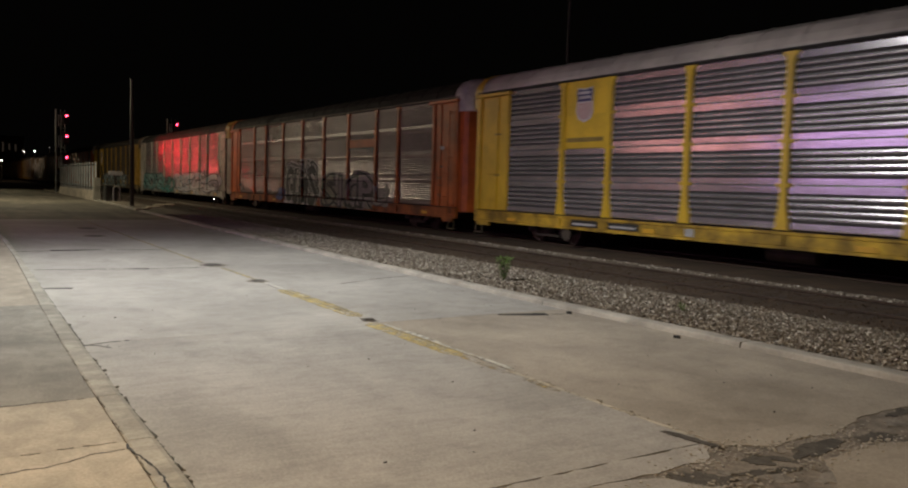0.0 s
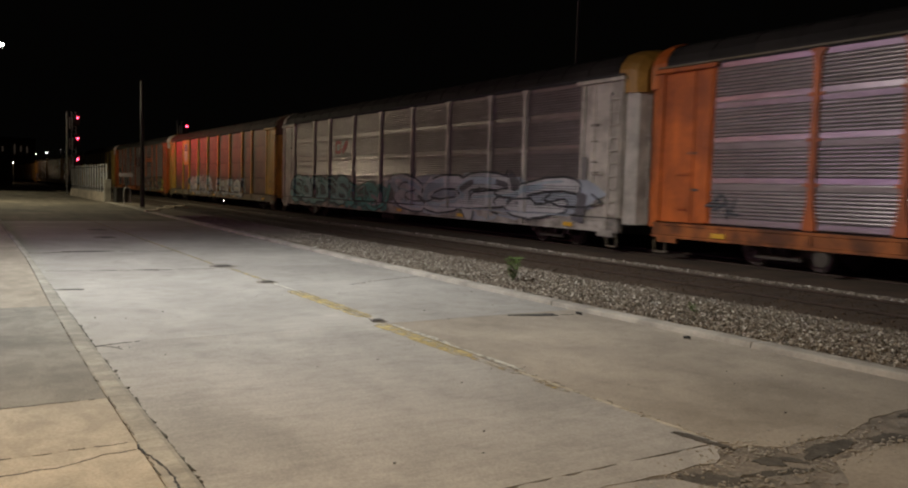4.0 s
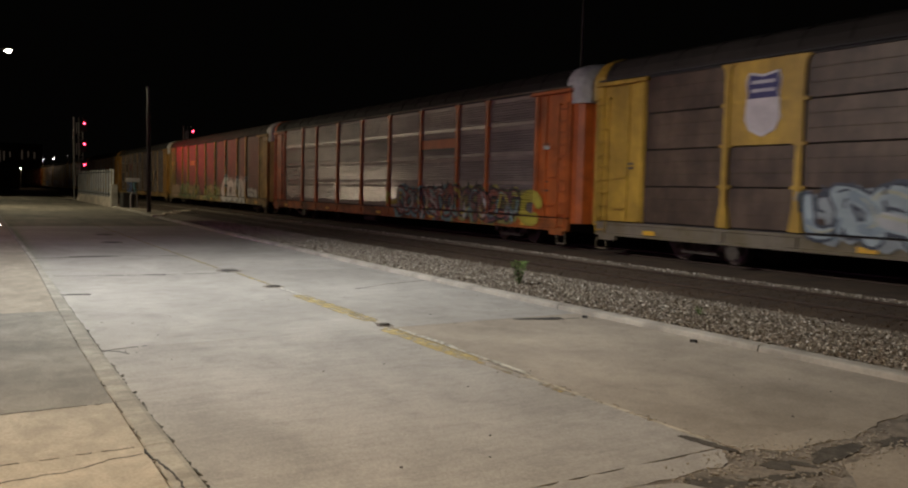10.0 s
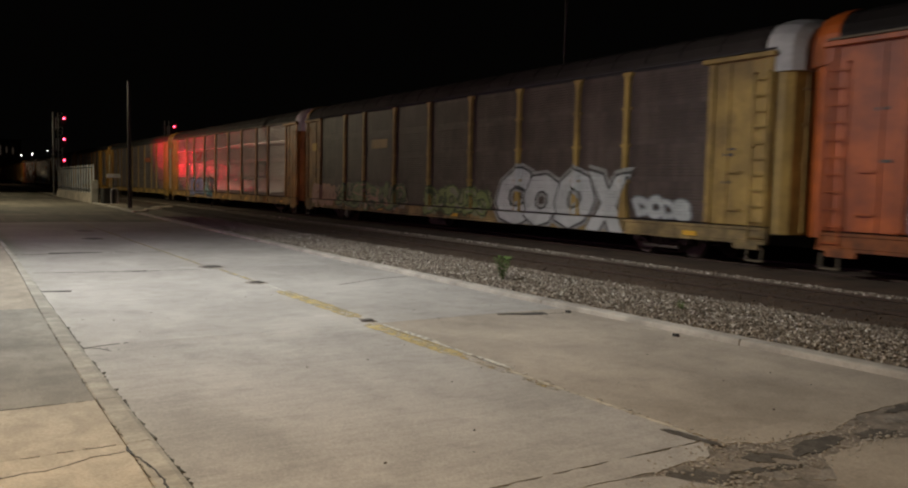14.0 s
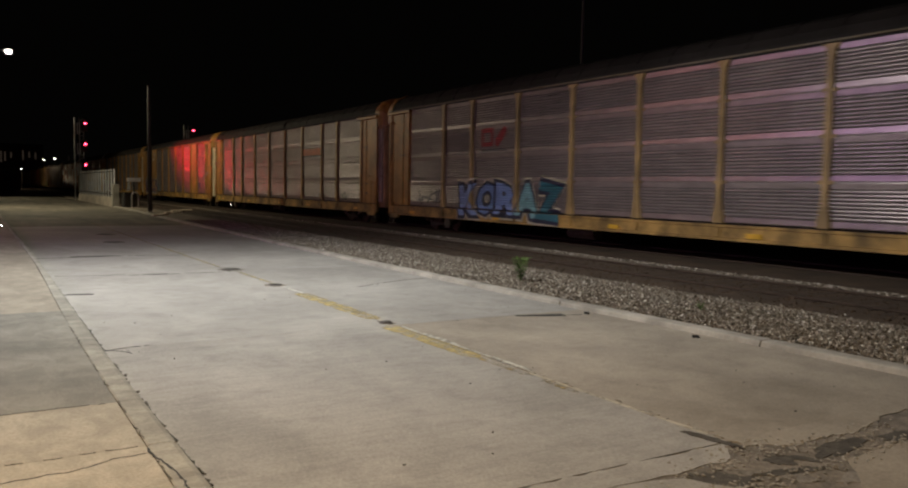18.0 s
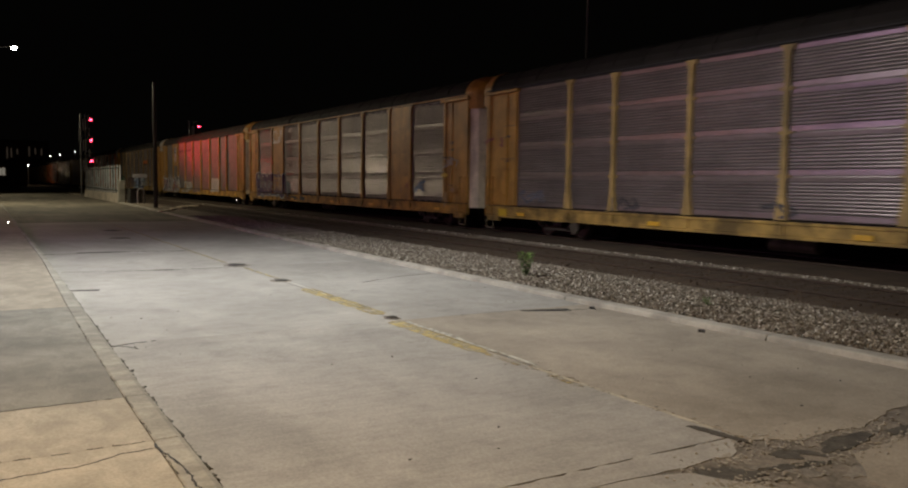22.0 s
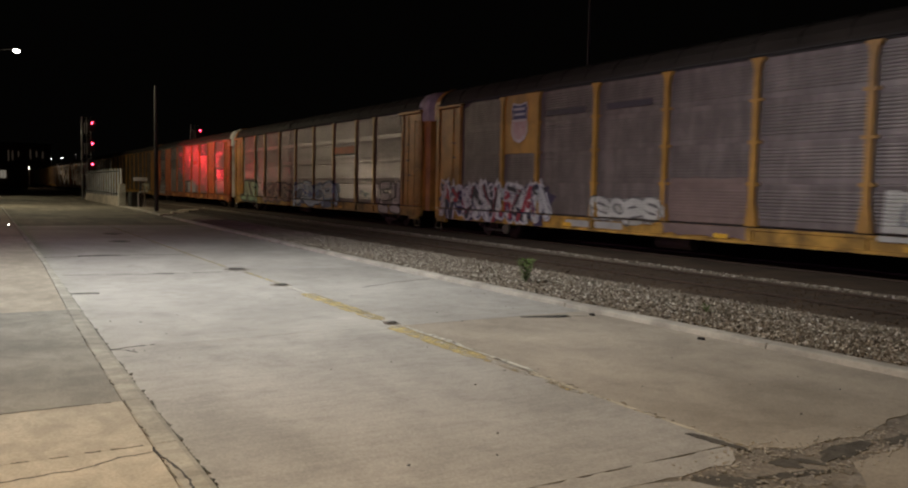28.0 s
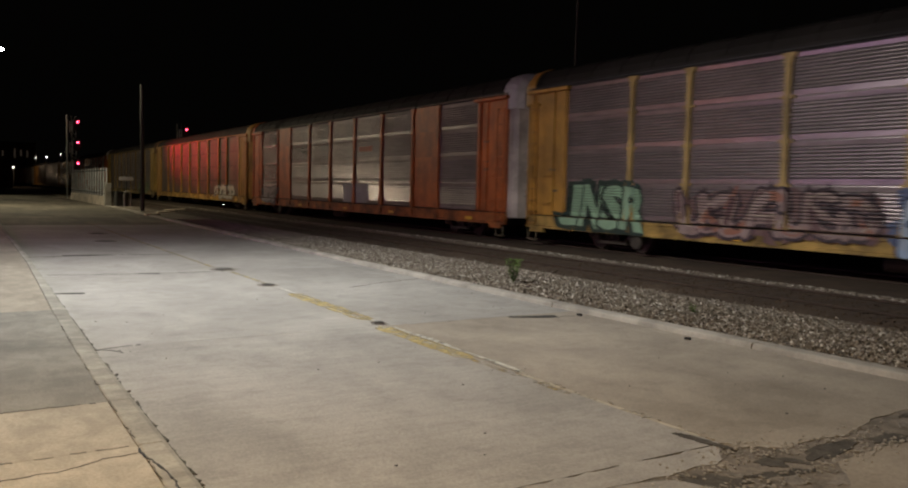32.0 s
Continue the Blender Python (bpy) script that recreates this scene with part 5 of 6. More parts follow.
        part("brake_wheel", shared(("brake_wheel", 0), lambda: rod(bmesh.new(), (-9.0, -1.58, 0.52), (-9.0, -1.52, 0.52), 0.2, 14), M["truck_iron"]), None, car)
        part("air_tank", shared(("air_tank", 0), lambda: rod(bmesh.new(), (-2.2, -0.9, 0.52), (-0.9, -0.9, 0.52), 0.19, 12), M["truck_iron"]), None, car)
    for s in (-1, 1):
        part("coupler", shared(("coupler", s), lambda: boxes((min(14.4 * s, 14.7 * s), max(14.4 * s, 14.7 * s), -0.16, 0.16, 0.72, 0.98), bevel=0.03), M["truck_iron"]), None, car)
    for x in (-10.4, 10.4):
        truck = part("truck_frame", shared(("truck_frame", 0), truck_frame_mesh, M["truck_iron"]), None, car, "grimy cast-iron truck", m=pose(x, 0, 0.115))
        if detail:
            for dx in (-0.865, 0.865):
                wheel = part("wheelset", shared(("wheelset", 0), wheelset_mesh, M["wheel_steel"]), None, truck, m=pose(dx, 0, 0.46))
                AXLES.append((wheel, dx))
    if detail:
        for x in (-11.8, -5.5, 0.6, 5.5, 11.8):
            part("reflector", shared(("reflector", 0), lambda: boxes((-0.22, 0.22, -1.645, -1.632, 0.78, 0.90)), M["reflector"]), None, car, "amber reflector", m=pose(x, 0, 0))
    return car, depth


TEAL, DTEAL = (0.05, 0.26, 0.22), (0.015, 0.05, 0.05)
WHITE, BLACK, LILAC = (0.62, 0.62, 0.62), (0.018, 0.018, 0.02), (0.36, 0.30, 0.34)
BLUE, NAVY, SKY = (0.10, 0.22, 0.55), (0.02, 0.03, 0.10), (0.28, 0.42, 0.60)
RED, GREEN, PEACH, BROWN = (0.40, 0.03, 0.05), (0.10, 0.18, 0.05), (0.50, 0.34, 0.22), (0.22, 0.10, 0.08)
CARS = []


def add(result):
    CARS.append(result[0])
    return result


# first car seen: fresh yellow
car, dp = add(autorack(0, "bright", "chrome", "roof_white", "cap_white", "bright yellow auto-carrier railcar with shiny ribbed metal sides and shield emblem", half_solid=((1, 2), (1, 3)), rail=False))
shield(car, (EDGE[1] + EDGE[2]) / 2 - 0.05, 4.45, 0.75, 1.05, -SIDE - 0.075)
plate(car, EDGE[1] + 0.2, EDGE[2] - 0.25, 3.35, 3.48, (0.25, 0.17, 0.04), SIDE + 0.05, "lettering_bar")
for x0 in (EDGE[1] + 0.6, EDGE[2] + 0.15):
    plate(car, x0, x0 + 1.2, 0.79, 0.99, (0.03, 0.03, 0.03), 1.612, label="black data placard")
    plate(car, x0 + 0.1, x0 + 1.1, 0.84, 0.90, (0.5, 0.5, 0.5), 1.626, "lettering_bar")
plate(car, EDGE[3] + 0.1, EDGE[3] + 0.4, 0.78, 0.98, (0.5, 0.5, 0.5), 1.612)

# second: orange with two spray-painted pieces
car, dp = add(autorack(1, "orange", "silver", "roof", "cap_white", "weathered orange auto-carrier railcar with spray-painted letters along ribbed sides"))
name_board(car)
lettered(car, dp, "GUMS", -3.75, 0.6, 0.74, 2.7, BLACK, (0.55, 0.55, 0.56), 3, back=BLACK, fat=0.035, rim=0.032, halo=WHITE)
bm = bmesh.new()
q = random.Random(9)
flat(bm, [(-3.9 + 0.25 * k, 0.70) for k in range(19)] + [(0.6 - 0.25 * k, 0.76 + q.uniform(0.0, 0.16)) for k in range(19)], 0.0)
lay("graffiti_ground", bm, ink(WHITE), car, dp, 0.016)
bm = bmesh.new()
flat(bm, [(1.2 + 0.3 * k, 0.72 + q.uniform(0.0, 0.1)) for k in range(21)] + [(7.2 - 0.3 * k, 2.2 + q.uniform(-0.15, 0.22)) for k in range(21)], 0.0)
lay("graffiti_ground", bm, ink((0.30, 0.29, 0.24)), car, dp, 0.0025, "grey-green sprayed ground")
lettered(car, dp, "SICP", 1.5, 7.0, 0.8, 2.2, [(0.26, 0.26, 0.20), (0.30, 0.25, 0.28), (0.27, 0.23, 0.25), (0.31, 0.26, 0.29)], BLACK, 14, back=(0.30, 0.26, 0.29), fat=0.02, rim=0.07)
bm = bmesh.new()
step = [0.0]
for k in range(6):
    x = 1.9 + k * 0.95 + q.uniform(-0.2, 0.2)
    stroke(bm, [(x, 1.15), (x + 0.18, 0.95), (x + 0.5, 0.78)], 0.06, step)
lay("graffiti_slash", bm, ink(BLACK), car, dp, 0.017)
piece(car, dp, 22, 7.0, 8.5, 0.8, 1.9, 1, (0.36, 0.36, 0.30), (0.10, 0.09, 0.09), back=(0.30, 0.29, 0.25))
piece(car, dp, 5, -5.0, -4.1, 0.85, 1.5, 1, (0.05, 0.08, 0.32), (0.03, 0.05, 0.2))
piece(car, dp, 6, -12.2, -11.2, 1.3, 1.9, 2, (0.1, 0.1, 0.11), (0.1, 0.1, 0.11), width=0.06)
plate(car, 12.9, 13.15, 3.3, 3.42, (0.5, 0.48, 0.45), SIDE + 0.1)

# third: white with a long teal piece
car, dp = add(autorack(2, "white", "dull", "roof", "yellow", "dirty white auto-carrier railcar with long teal and white spray painting", door="white", tail_ladder=True, rail=False))
line_logo(car, (EDGE[2] + EDGE[3]) / 2, 3.72, 1.7, 0.62, (0.42, 0.03, 0.04), dp)
piece(car, dp, 33, -12.3, -5.0, 0.78, 2.35, 4, (0.20, 0.42, 0.40), (0.012, 0.03, 0.032), (0.36, 0.54, 0.54), back=(0.10, 0.14, 0.15), shards=(TEAL, DTEAL, (0.26, 0.48, 0.46), (0.34, 0.52, 0.52), (0.012, 0.03, 0.032)))
piece(car, dp, 37, -5.0, -0.6, 0.72, 2.0, 3, (0.07, 0.34, 0.29), (0.012, 0.03, 0.032), LILAC, back=(0.05, 0.22, 0.20), shards=((0.07, 0.34, 0.29), (0.14, 0.42, 0.38), (0.012, 0.04, 0.04), LILAC))
piece(car, dp, 41, -0.3, 11.8, 0.75, 2.5, 3, (0.52, 0.50, 0.50), (0.04, 0.04, 0.045), (0.38, 0.46, 0.5), back=(0.34, 0.36, 0.40), shards=((0.52, 0.5, 0.5), (0.36, 0.42, 0.48), (0.12, 0.11, 0.12)))
plate(car, EDGE[-1] + 0.2, EDGE[-1] + 0.45, 2.2, 2.9, (0.2, 0.18, 0.17), SIDE + 0.1, "lettering_bar")

# fourth: yellow with flat brown sheets
car, dp = add(autorack(3, "lemon", "brown", "roof_dark", "cap_rust", "yellow auto-carrier railcar with flat rust-brown sheets and pale spray painting", half_solid=((1, 2), (1, 3)), rail=False, sill="grimy", tail_ladder=True))
shield(car, (EDGE[1] + EDGE[2]) / 2, 4.12, 0.98, 1.55, -SIDE - 0.075, stripes=False)
piece(car, dp, 51, -6.95, -0.5, 0.85, 2.25, 6, (0.36, 0.42, 0.44), (0.05, 0.06, 0.08), (0.45, 0.44, 0.32), back=(0.30, 0.33, 0.34), shards=((0.36, 0.42, 0.44), (0.06, 0.07, 0.09), (0.24, 0.30, 0.34), (0.5, 0.5, 0.5)))
piece(car, dp, 52, 0.9, 7.5, 0.8, 2.1, 5, (0.34, 0.42, 0.44), (0.05, 0.055, 0.07), (0.55, 0.5, 0.5), back=(0.28, 0.29, 0.25), shards=((0.34, 0.42, 0.42), (0.07, 0.07, 0.08), (0.30, 0.14, 0.13), (0.3, 0.32, 0.24)))

# fifth: orange with a many-coloured piece
car, dp = add(autorack(4, "orange", "silver", "roof", "cap_white", "orange auto-carrier railcar with many-coloured spray painting on ribbed sides", tail_ladder=True))
name_board(car)
piece(car, dp, 61, 2.4, 7.1, 0.75, 2.15, 5, (0.34, 0.09, 0.07), (0.03, 0.02, 0.025), (0.55, 0.5, 0.45), back=(0.16, 0.30, 0.32), shards=((0.30, 0.10, 0.06), (0.08, 0.05, 0.09), (0.50, 0.44, 0.06), (0.20, 0.34, 0.32), (0.55, 0.53, 0.5)))
piece(car, dp, 62, 7.0, 11.4, 0.75, 2.15, 5, (0.30, 0.12, 0.10), (0.03, 0.03, 0.03), (0.24, 0.40, 0.40), back=(0.30, 0.28, 0.08), shards=((0.30, 0.10, 0.06), (0.08, 0.05, 0.09), (0.50, 0.44, 0.06), (0.20, 0.34, 0.32), (0.55, 0.53, 0.5)))
piece(car, dp, 63, 11.5, 12.6, 0.8, 2.0, 1, (0.48, 0.42, 0.05), (0.45, 0.38, 0.05))
piece(car, dp, 64, 1.5, 2.6, 1.2, 1.9, 1, (0.48, 0.42, 0.05), (0.45, 0.38, 0.05))
plate(car, 12.75, 13.05, 3.3, 3.42, (0.5, 0.48, 0.45), SIDE + 0.1)

# sixth: faded yellow, flat grey-brown sheets
car, dp = add(autorack(5, "ochre", "umber", "roof_dark", "cap_white", "faded yellow auto-carrier railcar with white bubble spray painting on brown sheets", rail=False, tail_ladder=True))
piece(car, dp, 70, -13.0, -10.4, 0.72, 2.0, 4, PEACH, PEACH, (0.44, 0.38, 0.30), spike=0.2)
piece(car, dp, 71, -10.0, -3.4, 0.8, 2.0, 6, (0.22, 0.30, 0.12), (0.06, 0.09, 0.04), PEACH, back=(0.26, 0.24, 0.16), shards=((0.22, 0.30, 0.12), (0.07, 0.1, 0.04), PEACH))
piece(car, dp, 72, -1.6, 2.7, 0.85, 1.9, 4, (0.24, 0.30, 0.10), (0.07, 0.09, 0.03), back=(0.26, 0.28, 0.14), shards=((0.24, 0.30, 0.10), (0.07, 0.1, 0.04), (0.3, 0.3, 0.2)))
lettered(car, dp, "COOX", 3.3, 9.4, 0.78, 2.25, (0.50, 0.51, 0.48), (0.05, 0.05, 0.045), 5, back=(0.30, 0.30, 0.27), fat=0.085, rim=0.035)
piece(car, dp, 74, 9.8, 11.7, 1.1, 1.75, 3, (0.45, 0.47, 0.45), (0.2, 0.22, 0.22))
plate(car, EDGE[2] + 0.7, EDGE[3] - 0.7, 3.5, 3.9, (0.34, 0.22, 0.05), SIDE + 0.01, label="small yellow emblem")
plate(car, -13.2, -12.6, 3.55, 3.95, (0.6, 0.42, 0.04), SIDE + 0.1, label="yellow notice")

# seventh: tan posts, blue letters
car, dp = add(autorack(6, "yellow", "silver", "roof", "cap_white", "yellow auto-carrier railcar with bold blue letters sprayed on ribbed sides", post="tan", tail_ladder=True))
line_logo(car, (EDGE[2] + EDGE[3]) / 2, 3.75, 1.8, 0.62, (0.42, 0.03, 0.04), dp)
lettered(car, dp, "KORAZ", -8.0, -1.9, 0.98, 2.05, [(0.26, 0.36, 0.66), (0.20, 0.31, 0.60), (0.24, 0.34, 0.64), (0.24, 0.46, 0.50), (0.04, 0.17, 0.22)], (0.02, 0.02, 0.05), 8, back=(0.50, 0.44, 0.32), fat=0.045, rim=0.085)
piece(car, dp, 81, -11.4, -9.4, 1.2, 1.8, 3, (0.12, 0.11, 0.13), (0.12, 0.11, 0.13), width=0.07)

# eighth
car, dp = add(autorack(7, "yellow", "dull", "roof", "yellow", "yellow auto-carrier railcar with dull ribbed sides and an orange board", door="tan", post="cream", steps="short", tail_ladder=True, rail=False))
name_board(car)
for k, x in enumerate((-7.3, -2.0, 6.7, 9.8)):
    piece(car, dp, 90 + k, x, x + 1.0, 1.15, 1.6, 2, (0.09, 0.08, 0.09), (0.09, 0.08, 0.09), width=0.06)

piece(car, dp, 95, -14.0, -13.0, 3.15, 3.5, 2, (0.26, 0.07, 0.06), (0.28, 0.08, 0.07), width=0.07)
for x, w, z, h in ((-12.9, 0.7, 3.9, 0.04), (-13.0, 0.5, 3.5, 0.035), (-13.1, 0.9, 2.75, 0.05), (-12.8, 0.3, 2.4, 0.03)):
    plate(car, x, x + w, z, z + h * 0.7, (0.22, 0.13, 0.05), SIDE + 0.095, "lettering_bar")
plate(car, -13.15, -12.65, 0.74, 1.0, (0.66, 0.44, 0.02), 1.632, label="bright yellow plate on the sill")
piece(car, dp, 96, -12.0, -10.6, 1.2, 1.7, 3, (0.20, 0.20, 0.26), (0.12, 0.12, 0.18), width=0.07)
flaking_strips(car, 31)

# ninth: solid narrow bays, purple bubbles
car, dp = add(autorack(8, "yellow", "dull", "roof", "yellow", "yellow auto-carrier railcar with solid bays and purple bubble spray painting", solid=(1, 7), door="ivory", steps="short"))
line_logo(car, (EDGE[1] + EDGE[2]) / 2, 4.6, 1.95, 0.72, (0.72, 0.68, 0.64), 0.05)
piece(car, dp, 100, -12.2, -7.0, 0.85, 2.45, 4, (0.075, 0.04, 0.12), (0.40, 0.46, 0.44), (0.42, 0.38, 0.30), back=(0.16, 0.20, 0.22), width=0.40)
piece(car, dp, 101, -7.0, -6.1, 1.0, 1.8, 1, (0.22, 0.34, 0.36), (0.22, 0.34, 0.36))
piece(car, dp, 102, 9.6, 10.7, 1.4, 2.1, 2, (0.09, 0.13, 0.26), (0.09, 0.13, 0.26), width=0.1)
piece(car, dp, 103, 12.3, 13.3, 2.45, 2.85, 2, (0.40, 0.33, 0.28), (0.38, 0.31, 0.27), width=0.045)
for x, z, w, h, colour in ((12.35, 2.2, 0.5, 0.14, (0.62, 0.40, 0.03)), (12.35, 2.9, 0.5, 0.05, (0.06, 0.05, 0.04)), (12.45, 1.25, 0.24, 0.5, (0.42, 0.27, 0.12)), (13.0, 1.62, 0.26, 0.16, (0.40, 0.25, 0.14)),
                           (9.0, 1.75, 0.22, 0.2, (0.26, 0.08, 0.05)), (8.5, 1.55, 0.16, 0.3, (0.34, 0.17, 0.06)), (9.05, 1.2, 0.12, 0.4, (0.34, 0.17, 0.06))):
    bm = bmesh.new()
    q = random.Random(round(x * 100))
    flat(bm, [(x + (w + q.uniform(-0.3, 0.3) * min(w, h)) / 2 * math.cos(k * math.pi / 7) * 1.2, z + (h + q.uniform(-0.3, 0.3) * min(w, h)) / 2 * math.sin(k * math.pi / 7) * 1.2) for k in range(14)], 0.0)
    lay("paint_patch", bm, ink(colour), car, 0.05, 0.02)
# short dark dashes along head and foot of the ribbed bays
slit_mesh = shared(("foot_slot", 0), lambda: boxes((-0.17, 0.17, -0.012, 0.0, -0.02, 0.02)), PAINT["inside"])
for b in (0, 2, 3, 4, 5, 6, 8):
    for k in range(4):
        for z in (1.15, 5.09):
            part("drain_slot", slit_mesh, None, car, m=pose(EDGE[b] + BAYS[b] * (0.17 + 0.22 * k), -SIDE - 0.045, z))
for x0 in (-5.9, -4.6):
    plate(car, x0, x0 + 1.15, 0.79, 0.99, (0.03, 0.03, 0.03), 1.612, label="black data placard")

# tenth: shield emblem, red and white piece
car, dp = add(autorack(9, "yellow", "grey", "roof_dark", "yellow", "yellow auto-carrier railcar with jagged red and white spray painting", half_solid=((1, 2), (1, 3)), rail=False, door="ivory"))
shield(car, (EDGE[1] + EDGE[2]) / 2, 4.2, 0.95, 1.4, -SIDE - 0.075)
piece(car, dp, 111, -13.4, -6.7, 0.75, 2.2, 7, (0.05, 0.04, 0.12), (0.60, 0.58, 0.60), (0.34, 0.02, 0.05), back=(0.05, 0.04, 0.09), spike=0.4, shards=(WHITE, RED, (0.05, 0.045, 0.13), (0.03, 0.03, 0.04), WHITE))
piece(car, dp, 112, -4.3, -1.55, 1.0, 1.8, 3, (0.55, 0.53, 0.50), (0.12, 0.11, 0.11), back=(0.42, 0.40, 0.36))
for x0, x1, z0, z1, colour in ((4.7, 7.3, 0.98, 2.0, (0.52, 0.50, 0.47)), (-1.35, 1.35, 0.8, 2.3, (0.20, 0.135, 0.12))):
    bm = bmesh.new()
    q = random.Random(round(x0 * 10))
    flat(bm, [(x + q.uniform(-0.06, 0.06), z + q.uniform(-0.05, 0.05)) for x, z in [(x0 + (x1 - x0) * k / 9, z0) for k in range(10)] + [(x1 - (x1 - x0) * k / 9, z1) for k in range(10)]], 0.0)
    lay("painted_patch", bm, ink(colour), car, dp, 0.004, "rough painted-over patch")
bm = bmesh.new()
step = [0.0]
for one in ([(5.2, 1.75), (5.1, 1.35), (5.5, 1.3)], [(5.8, 1.7), (5.75, 1.3)], [(6.05, 1.3), (6.15, 1.72), (6.4, 1.68), (6.35, 1.3)], [(6.7, 1.45), (7.1, 1.5)]):
    stroke(bm, one, 0.05, step)
lay("graffiti_scribble", bm, ink((0.25, 0.25, 0.26)), car, dp, 0.008)
for b, w in ((2, 2.3), (3, 2.2)):
    plate(car, EDGE[b] + 0.45, EDGE[b] + 0.45 + w * 0.85, 4.34, 4.52, (0.045, 0.035, 0.05), SIDE + 0.032, "lettering_bar", "dark slogan bar")
for x0 in (-5.6, -4.2):
    plate(car, x0, x0 + 1.2, 0.79, 0.99, (0.4, 0.38, 0.36), 1.612, label="pale data placard")

flaking_strips(car, 32)

# eleventh: three pieces end to end
car, dp = add(autorack(10, "yellow", "dull", "roof", "cap_white", "yellow auto-carrier railcar with green, brown and blue spray painting", post="cream", tail_ladder=True, rail=False))
name_board(car)
lettered(car, dp, "JNSR", -12.2, -8.7, 0.85, 2.05, (0.30, 0.46, 0.30), (0.02, 0.04, 0.03), 12, back=(0.02, 0.04, 0.03), fat=0.05)
piece(car, dp, 121, -7.4, -2.1, 0.8, 2.1, 5, (0.32, 0.22, 0.20), (0.05, 0.03, 0.035), (0.44, 0.34, 0.28), back=(0.20, 0.11, 0.10), shards=((0.36, 0.26, 0.24), (0.14, 0.07, 0.07), (0.34, 0.14, 0.09)))
piece(car, dp, 1015, -1.5, 4.6, 0.75, 2.15, 3, (0.34, 0.44, 0.58), (0.015, 0.02, 0.07), (0.55, 0.57, 0.60), back=(0.10, 0.13, 0.24), shards=((0.34, 0.44, 0.58), (0.08, 0.13, 0.36), (0.55, 0.57, 0.6)))
piece(car, dp, 123, 7.7, 8.6, 1.1, 1.9, 2, (0.08, 0.09, 0.11), (0.08, 0.09, 0.11), width=0.09)
for r_, colour, lift in ((0.22, (0.06, 0.05, 0.05), 0.012), (0.15, (0.54, 0.51, 0.47), 0.0135)):
    bm = bmesh.new()
    step = [0.0]
    for one in ([(10.2, 1.95), (10.2, 0.92), (10.9, 0.88)], [(10.2, 1.45), (10.8, 1.47)], [(10.2, 1.95), (10.9, 2.0)], [(11.35, 2.0), (11.4, 0.95), (12.1, 0.9)], [(11.9, 2.0), (11.85, 1.3), (11.4, 1.25)]):
        stroke(bm, one, r_, step)
    lay("graffiti_figure", bm, ink(colour), car, dp, lift)

# twelfth: orange with solid narrow bays
car, dp = add(autorack(11, "orange", "silver", "roof", "cap_white", "orange auto-carrier railcar with solid bays and pale ribbed sides", solid=(1, 7), door="white"))
piece(car, dp, 131, -12.0, -9.5, 0.8, 1.9, 3, (0.34, 0.32, 0.32), (0.10, 0.09, 0.09), back=(0.2, 0.2, 0.2))
plate(car, 0.2, 3.0, 1.15, 2.05, (0.36, 0.36, 0.38), SIDE + 0.035, label="grey painted-over patch")
plate(car, EDGE[6] - 2.4, EDGE[6] - 1.0, 3.55, 3.8, (0.42, 0.1, 0.05), SIDE + 0.035)

# stencilled data on the end sheets, a few bars each
for k, one in enumerate(CARS):
    q = random.Random(500 + k)
    tone = (0.10, 0.08, 0.06)
    for n in range(q.choice((3, 4, 5))):
        z = 1.5 + q.random() * 2.4
        x = 12.85 + q.uniform(-0.1, 0.1)
        plate(one, x - q.uniform(0.08, 0.2), x + q.uniform(0.08, 0.2), z, z + q.uniform(0.03, 0.09), tone, SIDE + 0.058, "lettering_bar")
    for n in range(2):
        x, z = -12.75 + q.uniform(-0.1, 0.1), 1.5 + q.random() * 2.4
        plate(one, x - 0.15, x + 0.15, z, z + 0.06, tone, SIDE + 0.058, "lettering_bar")

# the rest of the train, far down the line
REST = (("yellow", "brown", "roof_dark", "yellow"), ("ochre", "dull", "roof", "cap_rust"), ("orange", "silver", "roof", "cap_white"), ("yellow", "silver", "roof", "cap_white"),
        ("tan", "dull", "roof", "cap_white"), ("yellow", "brown", "roof_dark", "yellow"), ("white", "dull", "roof", "cap_rust"), ("orange", "silver", "roof", "cap_white"),
        ("yellow", "dull", "roof", "cap_white"), ("ochre", "brown", "roof_dark", "cap_rust"), ("tan", "silver", "roof", "cap_white"), ("yellow", "dull", "roof", "yellow"),
        ("yellow", "brown", "roof_dark", "yellow"))
WORD = {"yellow": "yellow", "ochre": "faded yellow", "orange": "orange", "tan": "tan", "white": "dirty white"}
for k, (a, b, c, d) in enumerate(REST):
    car, dp = add(autorack(12 + k, a, b, c, d, WORD[a] + " auto-carrier railcar with " + ("brown sheets" if b == "brown" else "ribbed metal sides") + " far down the line", detail=k < 1))
    if k < 3:
        piece(car, dp, 140 + k, 6.0, 11.0, 0.8, 1.9, 4, ((0.5, 0.46, 0.36), (0.3, 0.4, 0.2), (0.4, 0.4, 0.45))[k], (0.1, 0.09, 0.08))


